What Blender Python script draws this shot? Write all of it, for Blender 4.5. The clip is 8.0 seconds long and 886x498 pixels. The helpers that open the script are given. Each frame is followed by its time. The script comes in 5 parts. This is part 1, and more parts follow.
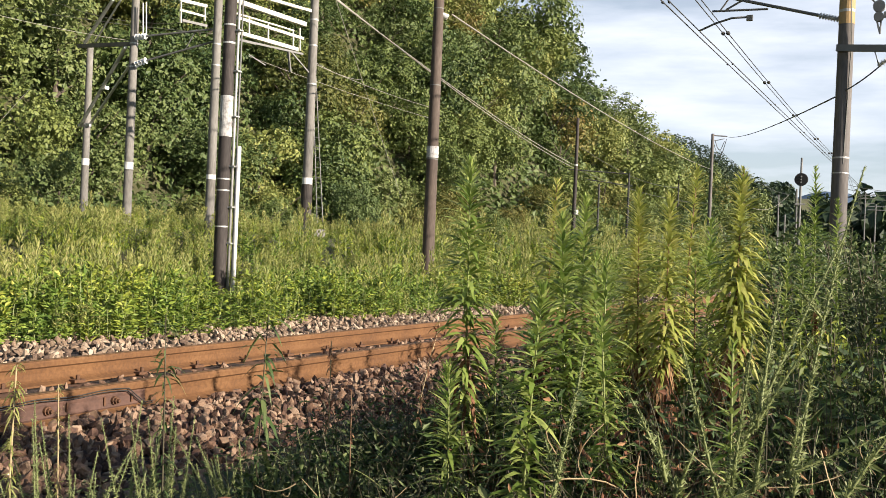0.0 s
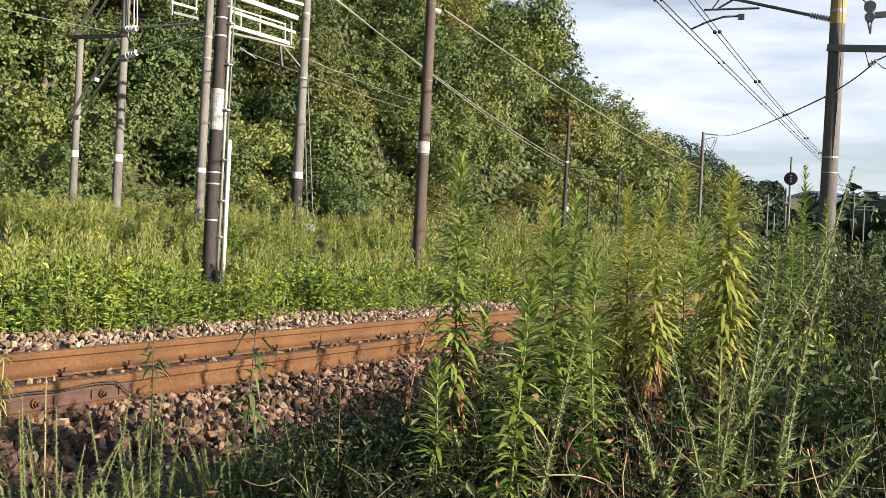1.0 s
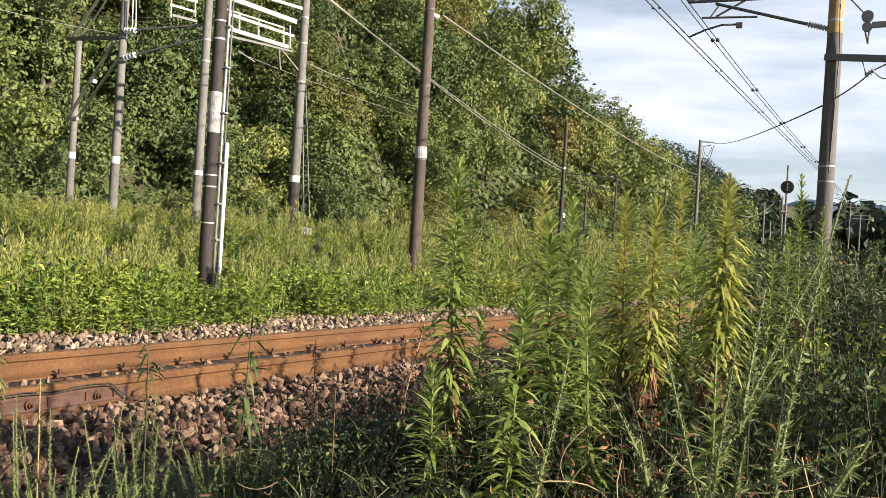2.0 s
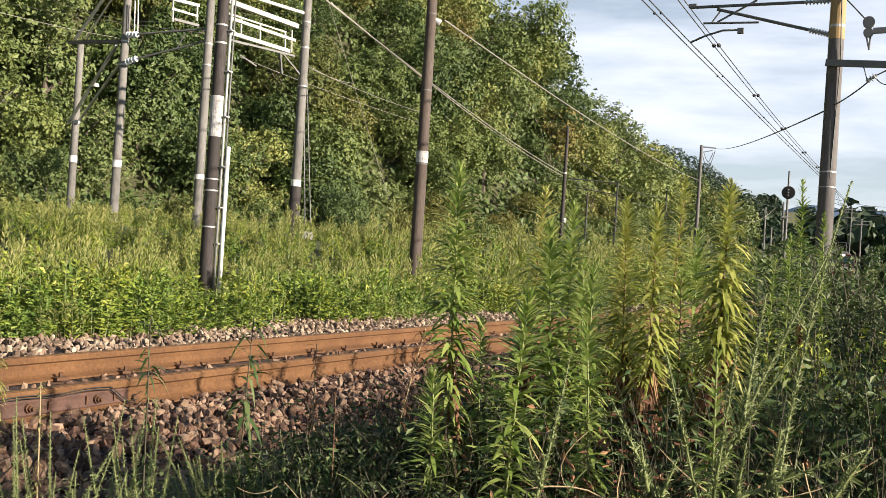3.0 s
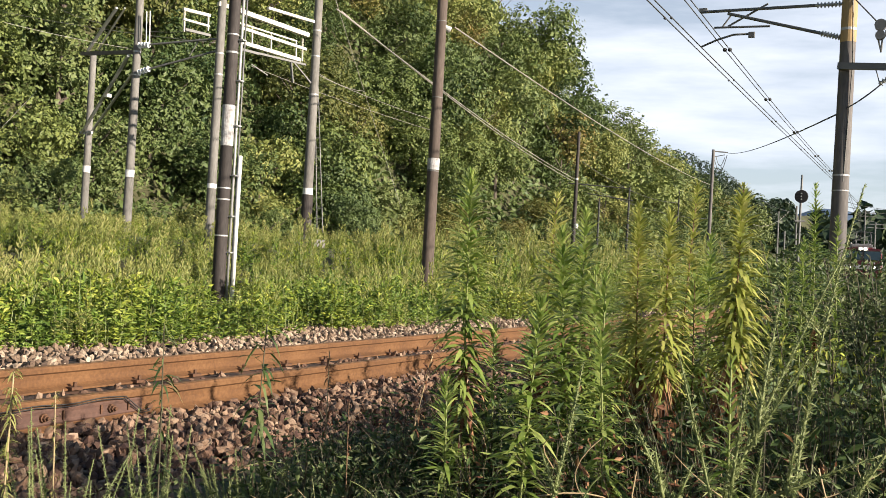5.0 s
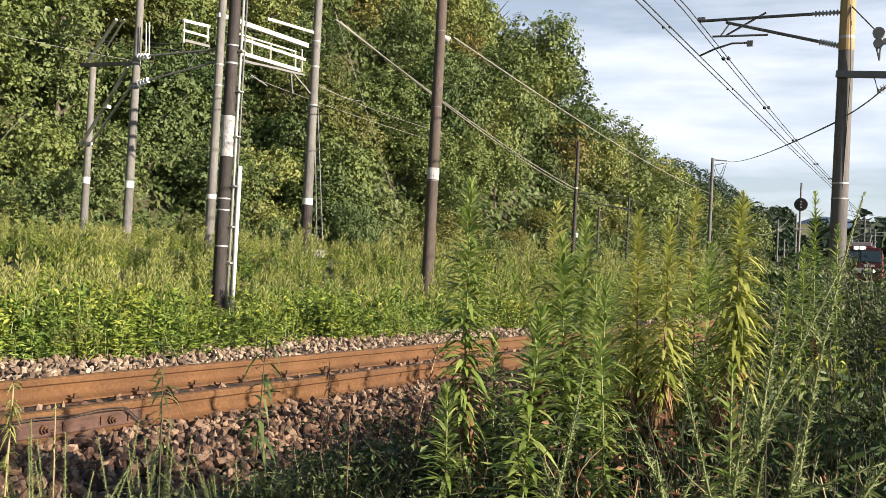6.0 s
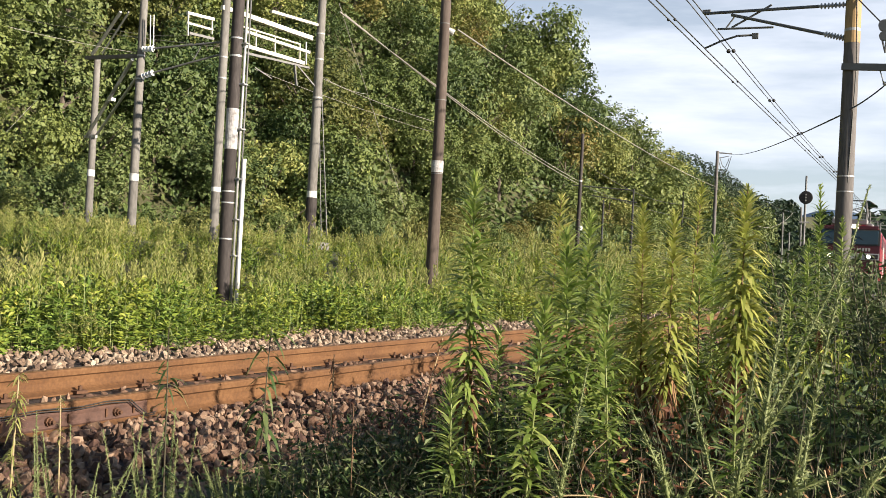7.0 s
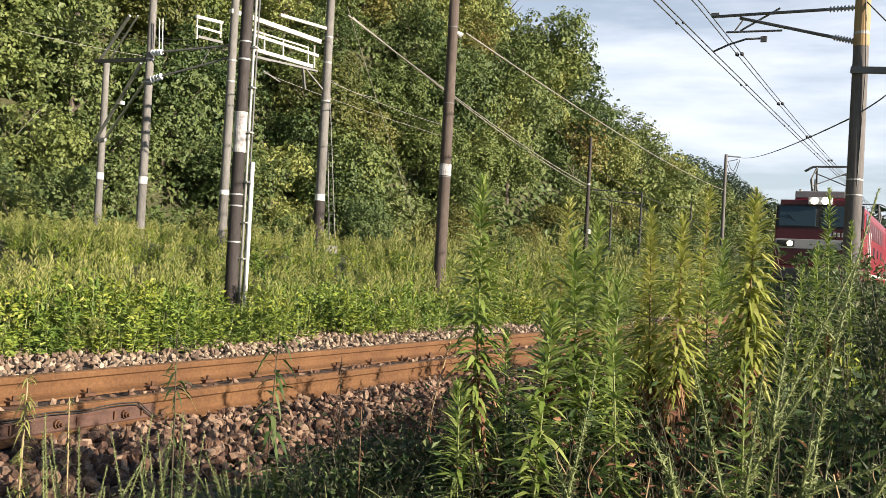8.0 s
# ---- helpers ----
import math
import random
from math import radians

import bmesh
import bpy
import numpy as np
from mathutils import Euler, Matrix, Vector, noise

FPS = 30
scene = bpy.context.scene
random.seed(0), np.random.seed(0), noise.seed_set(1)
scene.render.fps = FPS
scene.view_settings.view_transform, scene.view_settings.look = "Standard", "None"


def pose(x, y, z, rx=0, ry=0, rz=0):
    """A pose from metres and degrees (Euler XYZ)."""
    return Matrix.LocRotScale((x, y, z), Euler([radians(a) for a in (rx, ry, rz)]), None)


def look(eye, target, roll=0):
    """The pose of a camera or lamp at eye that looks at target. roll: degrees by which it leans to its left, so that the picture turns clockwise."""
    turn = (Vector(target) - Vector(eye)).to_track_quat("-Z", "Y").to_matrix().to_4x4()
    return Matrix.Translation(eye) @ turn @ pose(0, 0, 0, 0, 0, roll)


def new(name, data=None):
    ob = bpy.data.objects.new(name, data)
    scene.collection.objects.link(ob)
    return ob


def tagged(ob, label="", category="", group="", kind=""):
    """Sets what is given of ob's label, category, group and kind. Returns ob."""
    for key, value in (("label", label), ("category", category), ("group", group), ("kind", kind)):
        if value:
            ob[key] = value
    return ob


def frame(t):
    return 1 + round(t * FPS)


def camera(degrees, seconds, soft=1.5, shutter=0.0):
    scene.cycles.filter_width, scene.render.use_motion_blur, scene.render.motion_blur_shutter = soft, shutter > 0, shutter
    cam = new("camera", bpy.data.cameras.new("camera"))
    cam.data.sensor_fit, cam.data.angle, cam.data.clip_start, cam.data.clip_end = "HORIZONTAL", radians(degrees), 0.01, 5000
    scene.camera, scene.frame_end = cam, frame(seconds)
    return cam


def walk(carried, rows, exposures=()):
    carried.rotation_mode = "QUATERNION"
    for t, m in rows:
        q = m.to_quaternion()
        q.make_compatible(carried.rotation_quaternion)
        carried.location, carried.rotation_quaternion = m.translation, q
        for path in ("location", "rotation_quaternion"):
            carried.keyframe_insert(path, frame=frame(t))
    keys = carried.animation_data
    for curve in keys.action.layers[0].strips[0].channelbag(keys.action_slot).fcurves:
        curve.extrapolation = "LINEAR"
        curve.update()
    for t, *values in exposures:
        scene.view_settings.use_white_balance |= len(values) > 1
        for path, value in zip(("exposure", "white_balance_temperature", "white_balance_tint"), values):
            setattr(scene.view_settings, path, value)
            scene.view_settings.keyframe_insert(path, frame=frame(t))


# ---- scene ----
# World: x runs along the railway, y across it towards the wooded hill, z up; metres.
# The camera is held by hand 1.30 m over the ground, 0.89 m over the rail heads.
cam = camera(48.0, 8.0, soft=0.8)
walk(cam, [
    (0, pose(0.0, 0.0, 1.30, 89.950, -2.500, -63.700)),
    (0.5, pose(0.0, 0.0, 1.30, 89.721, -2.773, -63.910)),
    (1, pose(0.0, 0.0, 1.30, 89.727, -3.034, -64.272)),
    (1.5, pose(0.0, 0.0, 1.30, 89.875, -3.415, -64.463)),
    (3, pose(0.0, 0.0, 1.30, 90.287, -3.742, -64.425)),
    (3.5, pose(0.0, 0.0, 1.30, 90.499, -3.994, -64.363)),
    (4, pose(0.0, 0.0, 1.30, 90.572, -3.946, -64.010)),
    (4.5, pose(0.0, 0.0, 1.30, 90.379, -3.421, -63.764)),
    (6, pose(0.0, 0.0, 1.30, 91.195, -3.031, -63.728)),
    (6.5, pose(0.0, 0.0, 1.30, 90.927, -3.117, -63.611)),
    (7, pose(0.0, 0.0, 1.30, 90.772, -3.077, -63.484)),
    (7.5, pose(0.0, 0.0, 1.30, 90.794, -3.010, -63.308)),
    (8, pose(0.0, 0.0, 1.30, 90.932, -3.152, -63.032)),
])

SUN = Vector((-0.05, -0.95, 0.315)).normalized()          # towards the sun
world = bpy.data.worlds.new("sky")
scene.world = world
world.use_nodes = True
wn, wl = world.node_tree.nodes, world.node_tree.links
sky = wn.new("ShaderNodeTexSky")
sky.sky_type, sky.sun_disc = "NISHITA", False
sky.sun_elevation = math.asin(SUN.z)
sky.sun_rotation = math.atan2(SUN.x, SUN.y)
sky.air_density, sky.dust_density, sky.ozone_density = 1.1, 0.5, 3.0
# thin streaks of cloud all over the sky, long in the level direction
coord = wn.new("ShaderNodeTexCoord")
stretch = wn.new("ShaderNodeMapping")
stretch.inputs["Scale"].default_value = (1.5, 1.5, 8.5)
stretch.inputs["Rotation"].default_value = (0.10, -0.08, 0.3)
streaks = wn.new("ShaderNodeTexNoise")
streaks.inputs["Scale"].default_value = 1.9
streaks.inputs["Detail"].default_value = 7.0
streaks.inputs["Roughness"].default_value = 0.55
cover = wn.new("ShaderNodeValToRGB")
cover.color_ramp.elements[0].position, cover.color_ramp.elements[1].position = 0.40, 0.62
cover.color_ramp.elements[0].color, cover.color_ramp.elements[1].color = (0.42,) * 3 + (1,), (0.97,) * 3 + (1,)
cloud_mix = wn.new("ShaderNodeMix")
cloud_mix.data_type = "RGBA"
cloud_mix.inputs["B"].default_value = (8.6, 9.1, 10.2, 1)
wl.new(coord.outputs["Generated"], stretch.inputs["Vector"])
wl.new(stretch.outputs["Vector"], streaks.inputs["Vector"])
wl.new(streaks.outputs["Fac"], cover.inputs["Fac"])
# the cloud thins out overhead
parts = wn.new("ShaderNodeSeparateXYZ")
clear = wn.new("ShaderNodeMapRange")
clear.inputs["From Min"].default_value, clear.inputs["From Max"].default_value = 0.24, 0.46
clear.inputs["To Min"].default_value, clear.inputs["To Max"].default_value = 1.0, 0.0
thin = wn.new("ShaderNodeMath")
thin.operation = "MULTIPLY"
wl.new(coord.outputs["Generated"], parts.inputs["Vector"])
wl.new(parts.outputs["Z"], clear.inputs["Value"])
wl.new(cover.outputs["Color"], thin.inputs[0])
wl.new(clear.outputs["Result"], thin.inputs[1])
wl.new(thin.outputs[0], cloud_mix.inputs["Factor"])
wl.new(sky.outputs["Color"], cloud_mix.inputs["A"])
wl.new(cloud_mix.outputs["Result"], wn["Background"].inputs["Color"])
wn["Background"].inputs["Strength"].default_value = 0.053
sun = new("sun", bpy.data.lights.new("sun", "SUN"))
sun.data.energy, sun.data.angle, sun.data.color = 5.0, radians(0.6), (1.0, 0.87, 0.73)
sun.matrix_world = look(SUN * 200, (0, 0, 0))
scene.view_settings.exposure = 1.17

RNG = np.random.default_rng(7)
RAIL_Z = 0.41            # top of the rail heads
GAUGE_HALF = 0.566


# ---- materials ----
def material(name, rough=0.8, metal=0.0):
    m = bpy.data.materials.new(name)
    m.use_nodes = True
    n = m.node_tree.nodes
    b = n["Principled BSDF"]
    b.inputs["Roughness"].default_value, b.inputs["Metallic"].default_value = rough, metal
    return m, n, m.node_tree.links, b


def ramp_of(n, stops):
    r = n.new("ShaderNodeValToRGB")
    e = r.color_ramp.elements
    while len(e) < len(stops):
        e.new(0.5)
    for el, (p, c) in zip(e, stops):
        el.position, el.color = p, (*c, 1)
    return r


def mottled(name, stops, scale=6.0, fine=40.0, rough=0.8, metal=0.0, bump=0.3, dist=0.01, stretch_z=1.0, rand=0.0):
    """Two sizes of noise in one colour ramp, with fine relief."""
    m, n, l, b = material(name, rough, metal)
    tc, mp = n.new("ShaderNodeTexCoord"), n.new("ShaderNodeMapping")
    mp.inputs["Scale"].default_value = (1, 1, stretch_z)
    l.new(tc.outputs["Object"], mp.inputs["Vector"])
    big, small, mix = n.new("ShaderNodeTexNoise"), n.new("ShaderNodeTexNoise"), n.new("ShaderNodeMath")
    big.inputs["Scale"].default_value, big.inputs["Detail"].default_value = scale, 4
    small.inputs["Scale"].default_value, small.inputs["Detail"].default_value = fine, 3
    mix.operation = "MULTIPLY_ADD"
    mix.inputs[1].default_value = 0.45
    half = n.new("ShaderNodeMath")
    half.operation = "MULTIPLY"
    half.inputs[1].default_value = 0.55
    for t in (big, small):
        l.new(mp.outputs["Vector"], t.inputs["Vector"])
    l.new(big.outputs["Fac"], half.inputs[0])
    l.new(small.outputs["Fac"], mix.inputs[0])
    l.new(half.outputs[0], mix.inputs[2])
    r = ramp_of(n, stops)
    fac = mix.outputs[0]
    if rand:
        info, add = n.new("ShaderNodeObjectInfo"), n.new("ShaderNodeMath")
        geo, both = n.new("ShaderNodeNewGeometry"), n.new("ShaderNodeMath")
        both.operation = "ADD"
        l.new(info.outputs["Random"], both.inputs[0])
        l.new(geo.outputs["Random Per Island"], both.inputs[1])
        sub = n.new("ShaderNodeMath")
        sub.operation = "FRACT"
        l.new(both.outputs[0], sub.inputs[0])
        cen = n.new("ShaderNodeMath")
        cen.operation = "SUBTRACT"
        cen.inputs[1].default_value = 0.5
        l.new(sub.outputs[0], cen.inputs[0])
        add.operation = "MULTIPLY_ADD"
        add.inputs[1].default_value = rand
        l.new(cen.outputs[0], add.inputs[0])
        l.new(fac, add.inputs[2])
        fac = add.outputs[0]
    l.new(fac, r.inputs["Fac"])
    l.new(r.outputs["Color"], b.inputs["Base Color"])
    bp = n.new("ShaderNodeBump")
    bp.inputs["Strength"].default_value, bp.inputs["Distance"].default_value = bump, dist
    l.new(mix.outputs[0], bp.inputs["Height"])
    l.new(bp.outputs["Normal"], b.inputs["Normal"])
    return m


def leafy(name, stops, glow=0.35, rough=0.55, patch=0.25, patch_scale=0.25, leaf=0.75, plant=0.0):
    """Leaves: every leaf a tint of its own, patches of tint, a tint for each plant, light shining through."""
    m, n, l, b = material(name, rough)
    geo = n.new("ShaderNodeNewGeometry")
    info = n.new("ShaderNodeObjectInfo")
    noi = n.new("ShaderNodeTexNoise")
    noi.inputs["Scale"].default_value = patch_scale
    l.new(geo.outputs["Position"], noi.inputs["Vector"])
    last = None
    for out, amount in ((geo.outputs["Random Per Island"], leaf), (noi.outputs["Fac"], patch * 1.9), (info.outputs["Random"], plant)):
        part_of = n.new("ShaderNodeMath")
        part_of.operation = "MULTIPLY_ADD"
        part_of.inputs[1].default_value = amount
        part_of.inputs[2].default_value = (0.5 if last is None else 0.0) - 0.5 * amount
        l.new(out, part_of.inputs[0])
        if last is None:
            last = part_of
        else:
            add = n.new("ShaderNodeMath")
            add.operation = "ADD"
            l.new(last.outputs[0], add.inputs[0])
            l.new(part_of.outputs[0], add.inputs[1])
            last = add
    add = last
    r = ramp_of(n, stops)
    l.new(add.outputs[0], r.inputs["Fac"])
    l.new(r.outputs["Color"], b.inputs["Base Color"])
    tr = n.new("ShaderNodeBsdfTranslucent")
    mx = n.new("ShaderNodeMixShader")
    mx.inputs["Fac"].default_value = glow * 0.85
    l.new(r.outputs["Color"], tr.inputs["Color"])
    l.new(b.outputs[0], mx.inputs[1])
    l.new(tr.outputs[0], mx.inputs[2])
    l.new(mx.outputs[0], n["Material Output"].inputs["Surface"])
    b.inputs["Specular IOR Level"].default_value = 0.35
    return m


def plain(name, colour, rough=0.5, metal=0.0):
    d = [c * 0.78 for c in colour]
    return mottled(name, [(0.3, d), (0.62, colour)], 3.0, 30.0, rough, metal, 0.08, 0.004)


M = {}
M["soil"] = mottled("soil and dry litter", [(0.3, (0.03, 0.026, 0.012)), (0.5, (0.065, 0.065, 0.026)), (0.7, (0.06, 0.085, 0.022))], 0.6, 14, 0.95, 0, 0.6, 0.05)
# near black: the shade in gaps between loose stones is put into this colour
M["ballast_bed"] = mottled("ballast bed with gap shade", [(0.30, (0.012, 0.008, 0.006)), (0.5, (0.032, 0.021, 0.017)), (0.68, (0.07, 0.05, 0.042))], 9, 30, 0.95, 0, 1.0, 0.05)
M["stone_red"] = mottled("rust-stained crushed stone", [(0.22, (0.055, 0.028, 0.021)), (0.5, (0.15, 0.085, 0.051)), (0.85, (0.33, 0.235, 0.16))], 14, 60, 0.9, 0, 0.5, 0.008, rand=0.55)
M["stone_grey"] = mottled("crushed grey stone", [(0.22, (0.085, 0.055, 0.040)), (0.5, (0.21, 0.145, 0.095)), (0.85, (0.45, 0.36, 0.265))], 14, 60, 0.9, 0, 0.5, 0.008, rand=0.55)
M["rust"] = mottled("rusted rail steel", [(0.28, (0.064, 0.026, 0.009)), (0.5, (0.124, 0.056, 0.018)), (0.72, (0.19, 0.095, 0.036))], 2.2, 45, 0.82, 0.0, 0.35, 0.004)
M["rust_dark"] = mottled("dark rusted iron", [(0.3, (0.05, 0.025, 0.014)), (0.7, (0.16, 0.075, 0.035))], 8, 60, 0.8, 0.1, 0.4, 0.004)
M["rail_head"] = mottled("rolled rail head", [(0.3, (0.15, 0.075, 0.035)), (0.7, (0.22, 0.125, 0.065))], 2.0, 40, 0.5, 0.3, 0.15, 0.002)
M["sleeper"] = mottled("concrete sleeper stained by rust", [(0.3, (0.07, 0.034, 0.018)), (0.7, (0.15, 0.075, 0.04))], 4, 40, 0.9, 0, 0.4, 0.006)
M["pole_grey"] = mottled("weathered concrete", [(0.25, (0.075, 0.071, 0.063)), (0.5, (0.165, 0.157, 0.142)), (0.75, (0.26, 0.249, 0.228))], 2.2, 22, 0.85, 0, 0.25, 0.006, stretch_z=0.25)
M["pole_brown"] = mottled("brown weathered pole", [(0.25, (0.042, 0.031, 0.025)), (0.5, (0.085, 0.064, 0.051)), (0.75, (0.15, 0.118, 0.096))], 2.0, 26, 0.85, 0, 0.3, 0.006, stretch_z=0.2)
M["pole_dark"] = mottled("dark tarred pole", [(0.25, (0.016, 0.013, 0.012)), (0.5, (0.038, 0.031, 0.028)), (0.75, (0.09, 0.076, 0.07))], 2.0, 26, 0.8, 0, 0.3, 0.006, stretch_z=0.2)
M["white"] = plain("white paint", (0.72, 0.72, 0.69), 0.55)
M["cream"] = plain("cream paint", (0.66, 0.63, 0.52), 0.5)
M["galv"] = plain("galvanised steel", (0.46, 0.46, 0.45), 0.5, 0.4)
M["galv_dark"] = plain("dull weathered steel", (0.17, 0.17, 0.165), 0.6, 0.3)
M["orange"] = plain("faded orange paint", (0.40, 0.27, 0.12), 0.7)
M["insulator"] = plain("grey glazed porcelain", (0.42, 0.42, 0.40), 0.3)
M["cable"] = plain("black cable", (0.03, 0.03, 0.03), 0.6)
M["wire"] = plain("weathered copper wire", (0.07, 0.07, 0.065), 0.55, 0.3)
M["wire_light"] = plain("bare steel strand", (0.33, 0.31, 0.27), 0.55, 0.3)
M["tape"] = mottled("peeling paper and tape", [(0.3, (0.18, 0.16, 0.15)), (0.5, (0.38, 0.37, 0.36)), (0.7, (0.62, 0.62, 0.60))], 7, 20, 0.7, 0, 0.3, 0.004)
M["bark"] = mottled("bark", [(0.3, (0.05, 0.04, 0.03)), (0.7, (0.16, 0.13, 0.10))], 6, 40, 0.9, 0, 0.6, 0.02, stretch_z=0.3)
TREE_STOPS = [(0.0, (0.035, 0.066, 0.020)), (0.4, (0.118, 0.158, 0.042)), (0.75, (0.215, 0.250, 0.070)), (1.0, (0.32, 0.315, 0.095))]
M["leaf_tree"] = leafy("broad green leaves", TREE_STOPS, 0.22, patch=0.25, patch_scale=0.30, leaf=0.36, plant=0.7)
M["leaf_dark"] = leafy("dark evergreen leaves and gap shade", [(0.0, (0.034, 0.068, 0.022)), (0.5, (0.104, 0.144, 0.043)), (1.0, (0.20, 0.230, 0.078))], 0.22, patch=0.30, patch_scale=0.30, leaf=0.42, plant=0.45)
M["leaf_yellow"] = leafy("yellowing leaves", [(0.0, (0.055, 0.078, 0.022)), (0.45, (0.150, 0.162, 0.042)), (0.8, (0.23, 0.205, 0.060)), (1.0, (0.29, 0.20, 0.075))], 0.32, patch=0.30, patch_scale=0.30, leaf=0.42, plant=0.5)
M["leaf_far"] = leafy("far woods", [(0.0, (0.012, 0.026, 0.014)), (0.5, (0.030, 0.052, 0.024)), (1.0, (0.075, 0.10, 0.04))], 0.2, patch=0.45, patch_scale=0.12, leaf=0.5)
M["weed"] = leafy("field weeds", [(0.0, (0.020, 0.056, 0.009)), (0.4, (0.150, 0.218, 0.030)), (0.75, (0.320, 0.360, 0.055)), (1.0, (0.48, 0.45, 0.11))], 0.26, patch=0.50, patch_scale=0.8, leaf=0.6)
M["weed_green"] = leafy("fresh green weeds", [(0.0, (0.028, 0.062, 0.012)), (0.4, (0.120, 0.195, 0.030)), (0.75, (0.250, 0.325, 0.055)), (1.0, (0.40, 0.42, 0.10))], 0.26, patch=0.45, patch_scale=0.9, leaf=0.6)
M["weed_top"] = leafy("seeding weed tops", [(0.0, (0.15, 0.19, 0.045)), (0.5, (0.28, 0.30, 0.085)), (1.0, (0.42, 0.39, 0.16))], 0.40, patch=0.5, patch_scale=0.5)
M["gold_leaf"] = leafy("goldenrod leaves", [(0.0, (0.085, 0.150, 0.028)), (0.45, (0.205, 0.290, 0.062)), (1.0, (0.42, 0.48, 0.15))], 0.42, 0.42, patch=0.3, patch_scale=2.5)
M["gold_yellow"] = leafy("yellowing goldenrod leaves", [(0.0, (0.17, 0.22, 0.045)), (0.5, (0.37, 0.40, 0.095)), (1.0, (0.60, 0.57, 0.21))], 0.42, 0.42, patch=0.3, patch_scale=2.5)
M["dry_leaf"] = leafy("withered leaves", [(0.0, (0.07, 0.03, 0.018)), (0.5, (0.22, 0.10, 0.055)), (1.0, (0.42, 0.27, 0.13))], 0.3, 0.8)
M["under"] = leafy("undergrowth leaves", [(0.0, (0.018, 0.040, 0.012)), (0.5, (0.072, 0.118, 0.036)), (1.0, (0.205, 0.235, 0.090))], 0.32, patch=0.5, patch_scale=3.0)
M["feather"] = leafy("grey-green feathery leaves", [(0.0, (0.13, 0.17, 0.060)), (0.5, (0.24, 0.28, 0.110)), (1.0, (0.38, 0.40, 0.19))], 0.35)
M["stem"] = plain("green stem", (0.19, 0.22, 0.07), 0.6)
M["stem_red"] = plain("brown-red stem", (0.17, 0.10, 0.05), 0.7)
M["stem_dark"] = plain("dull green-brown stem", (0.060, 0.052, 0.026), 0.7)
M["stem_dry"] = plain("dry straw stem", (0.38, 0.29, 0.16), 0.8)
# one red paint in two tones: shade on the front, sun on the sides
M["red"] = mottled("red locomotive paint, shaded tone", [(0.3, (0.062, 0.005, 0.010)), (0.7, (0.085, 0.007, 0.013))], 1.2, 12, 0.38, 0.0, 0.05, 0.003)
M["red_sunlit"] = mottled("red locomotive paint, sunlit tone", [(0.3, (0.17, 0.006, 0.012)), (0.7, (0.22, 0.008, 0.015))], 1.2, 12, 0.35, 0.0, 0.05, 0.003)
M["roof_grey"] = plain("grey roof paint", (0.24, 0.24, 0.235), 0.6)
M["underframe"] = plain("grimy underframe", (0.045, 0.045, 0.05), 0.75)
M["rubber"] = plain("black rubber", (0.02, 0.02, 0.02), 0.7)
M["wheel"] = plain("worn wheel steel", (0.20, 0.17, 0.15), 0.5, 0.6)


def glass_material():
    m, n, l, b = material("tinted cab glass", 0.06)
    b.inputs["Base Color"].default_value = (0.03, 0.05, 0.06, 1)
    b.inputs["Specular IOR Level"].default_value = 0.7
    return m


def lamp_material():
    m, n, l, b = material("lit lamp", 0.3)
    b.inputs["Base Color"].default_value = (0.9, 0.85, 0.7, 1)
    b.inputs["Emission Color"].default_value = (1.0, 0.86, 0.62, 1)
    b.inputs["Emission Strength"].default_value = 4.0
    return m


M["glass"], M["lamp"] = glass_material(), lamp_material()
M["rust_mid"] = mottled("purple-brown rusted plate", [(0.3, (0.05, 0.026, 0.020)), (0.7, (0.12, 0.062, 0.042))], 6, 50, 0.8, 0.0, 0.4, 0.004)
M["stripe_white"] = plain("off-white stripe paint", (0.42, 0.41, 0.40), 0.45)
M["pole_mast"] = mottled("cool grey weathered concrete", [(0.25, (0.062, 0.057, 0.054)), (0.5, (0.125, 0.115, 0.108)), (0.75, (0.20, 0.185, 0.172))], 2.2, 22, 0.85, 0, 0.25, 0.006, stretch_z=0.25)
M["pale"] = leafy("pale weeds at the ballast edge", [(0.0, (0.040, 0.054, 0.022)), (0.5, (0.088, 0.108, 0.048)), (1.0, (0.200, 0.216, 0.112))], 0.3)
M["black"] = plain("matt black paint", (0.006, 0.006, 0.006), 0.8)


# ---- building helpers ----
def fast_mesh(name, V, F):
    V, F = np.asarray(V, np.float32), np.asarray(F, np.int32)
    me, k = bpy.data.meshes.new(name), F.shape[1]
    me.vertices.add(len(V))
    me.vertices.foreach_set("co", V.ravel())
    me.loops.add(F.size)
    me.loops.foreach_set("vertex_index", F.ravel())
    me.polygons.add(len(F))
    me.polygons.foreach_set("loop_start", np.arange(0, F.size, k, dtype=np.int32))
    me.polygons.foreach_set("use_smooth", np.zeros(len(F), bool))
    me.update(calc_edges=True)
    return me


def join(geos):
    Vs, Fs, at = [], [], 0
    for V, F in geos:
        Vs.append(V)
        Fs.append(F + at)
        at += len(V)
    return np.concatenate(Vs), np.concatenate(Fs)


def shaped(name, geo, mat, parent=None, label="", smooth=False):
    """One mesh object from vertices and quads."""
    me = fast_mesh(name, *geo)
    me.materials.append(mat)
    if smooth:
        me.polygons.foreach_set("use_smooth", np.ones(len(me.polygons), bool))
    ob = new(name, me)
    ob.parent = parent
    if label:
        tagged(ob, label)
    return ob


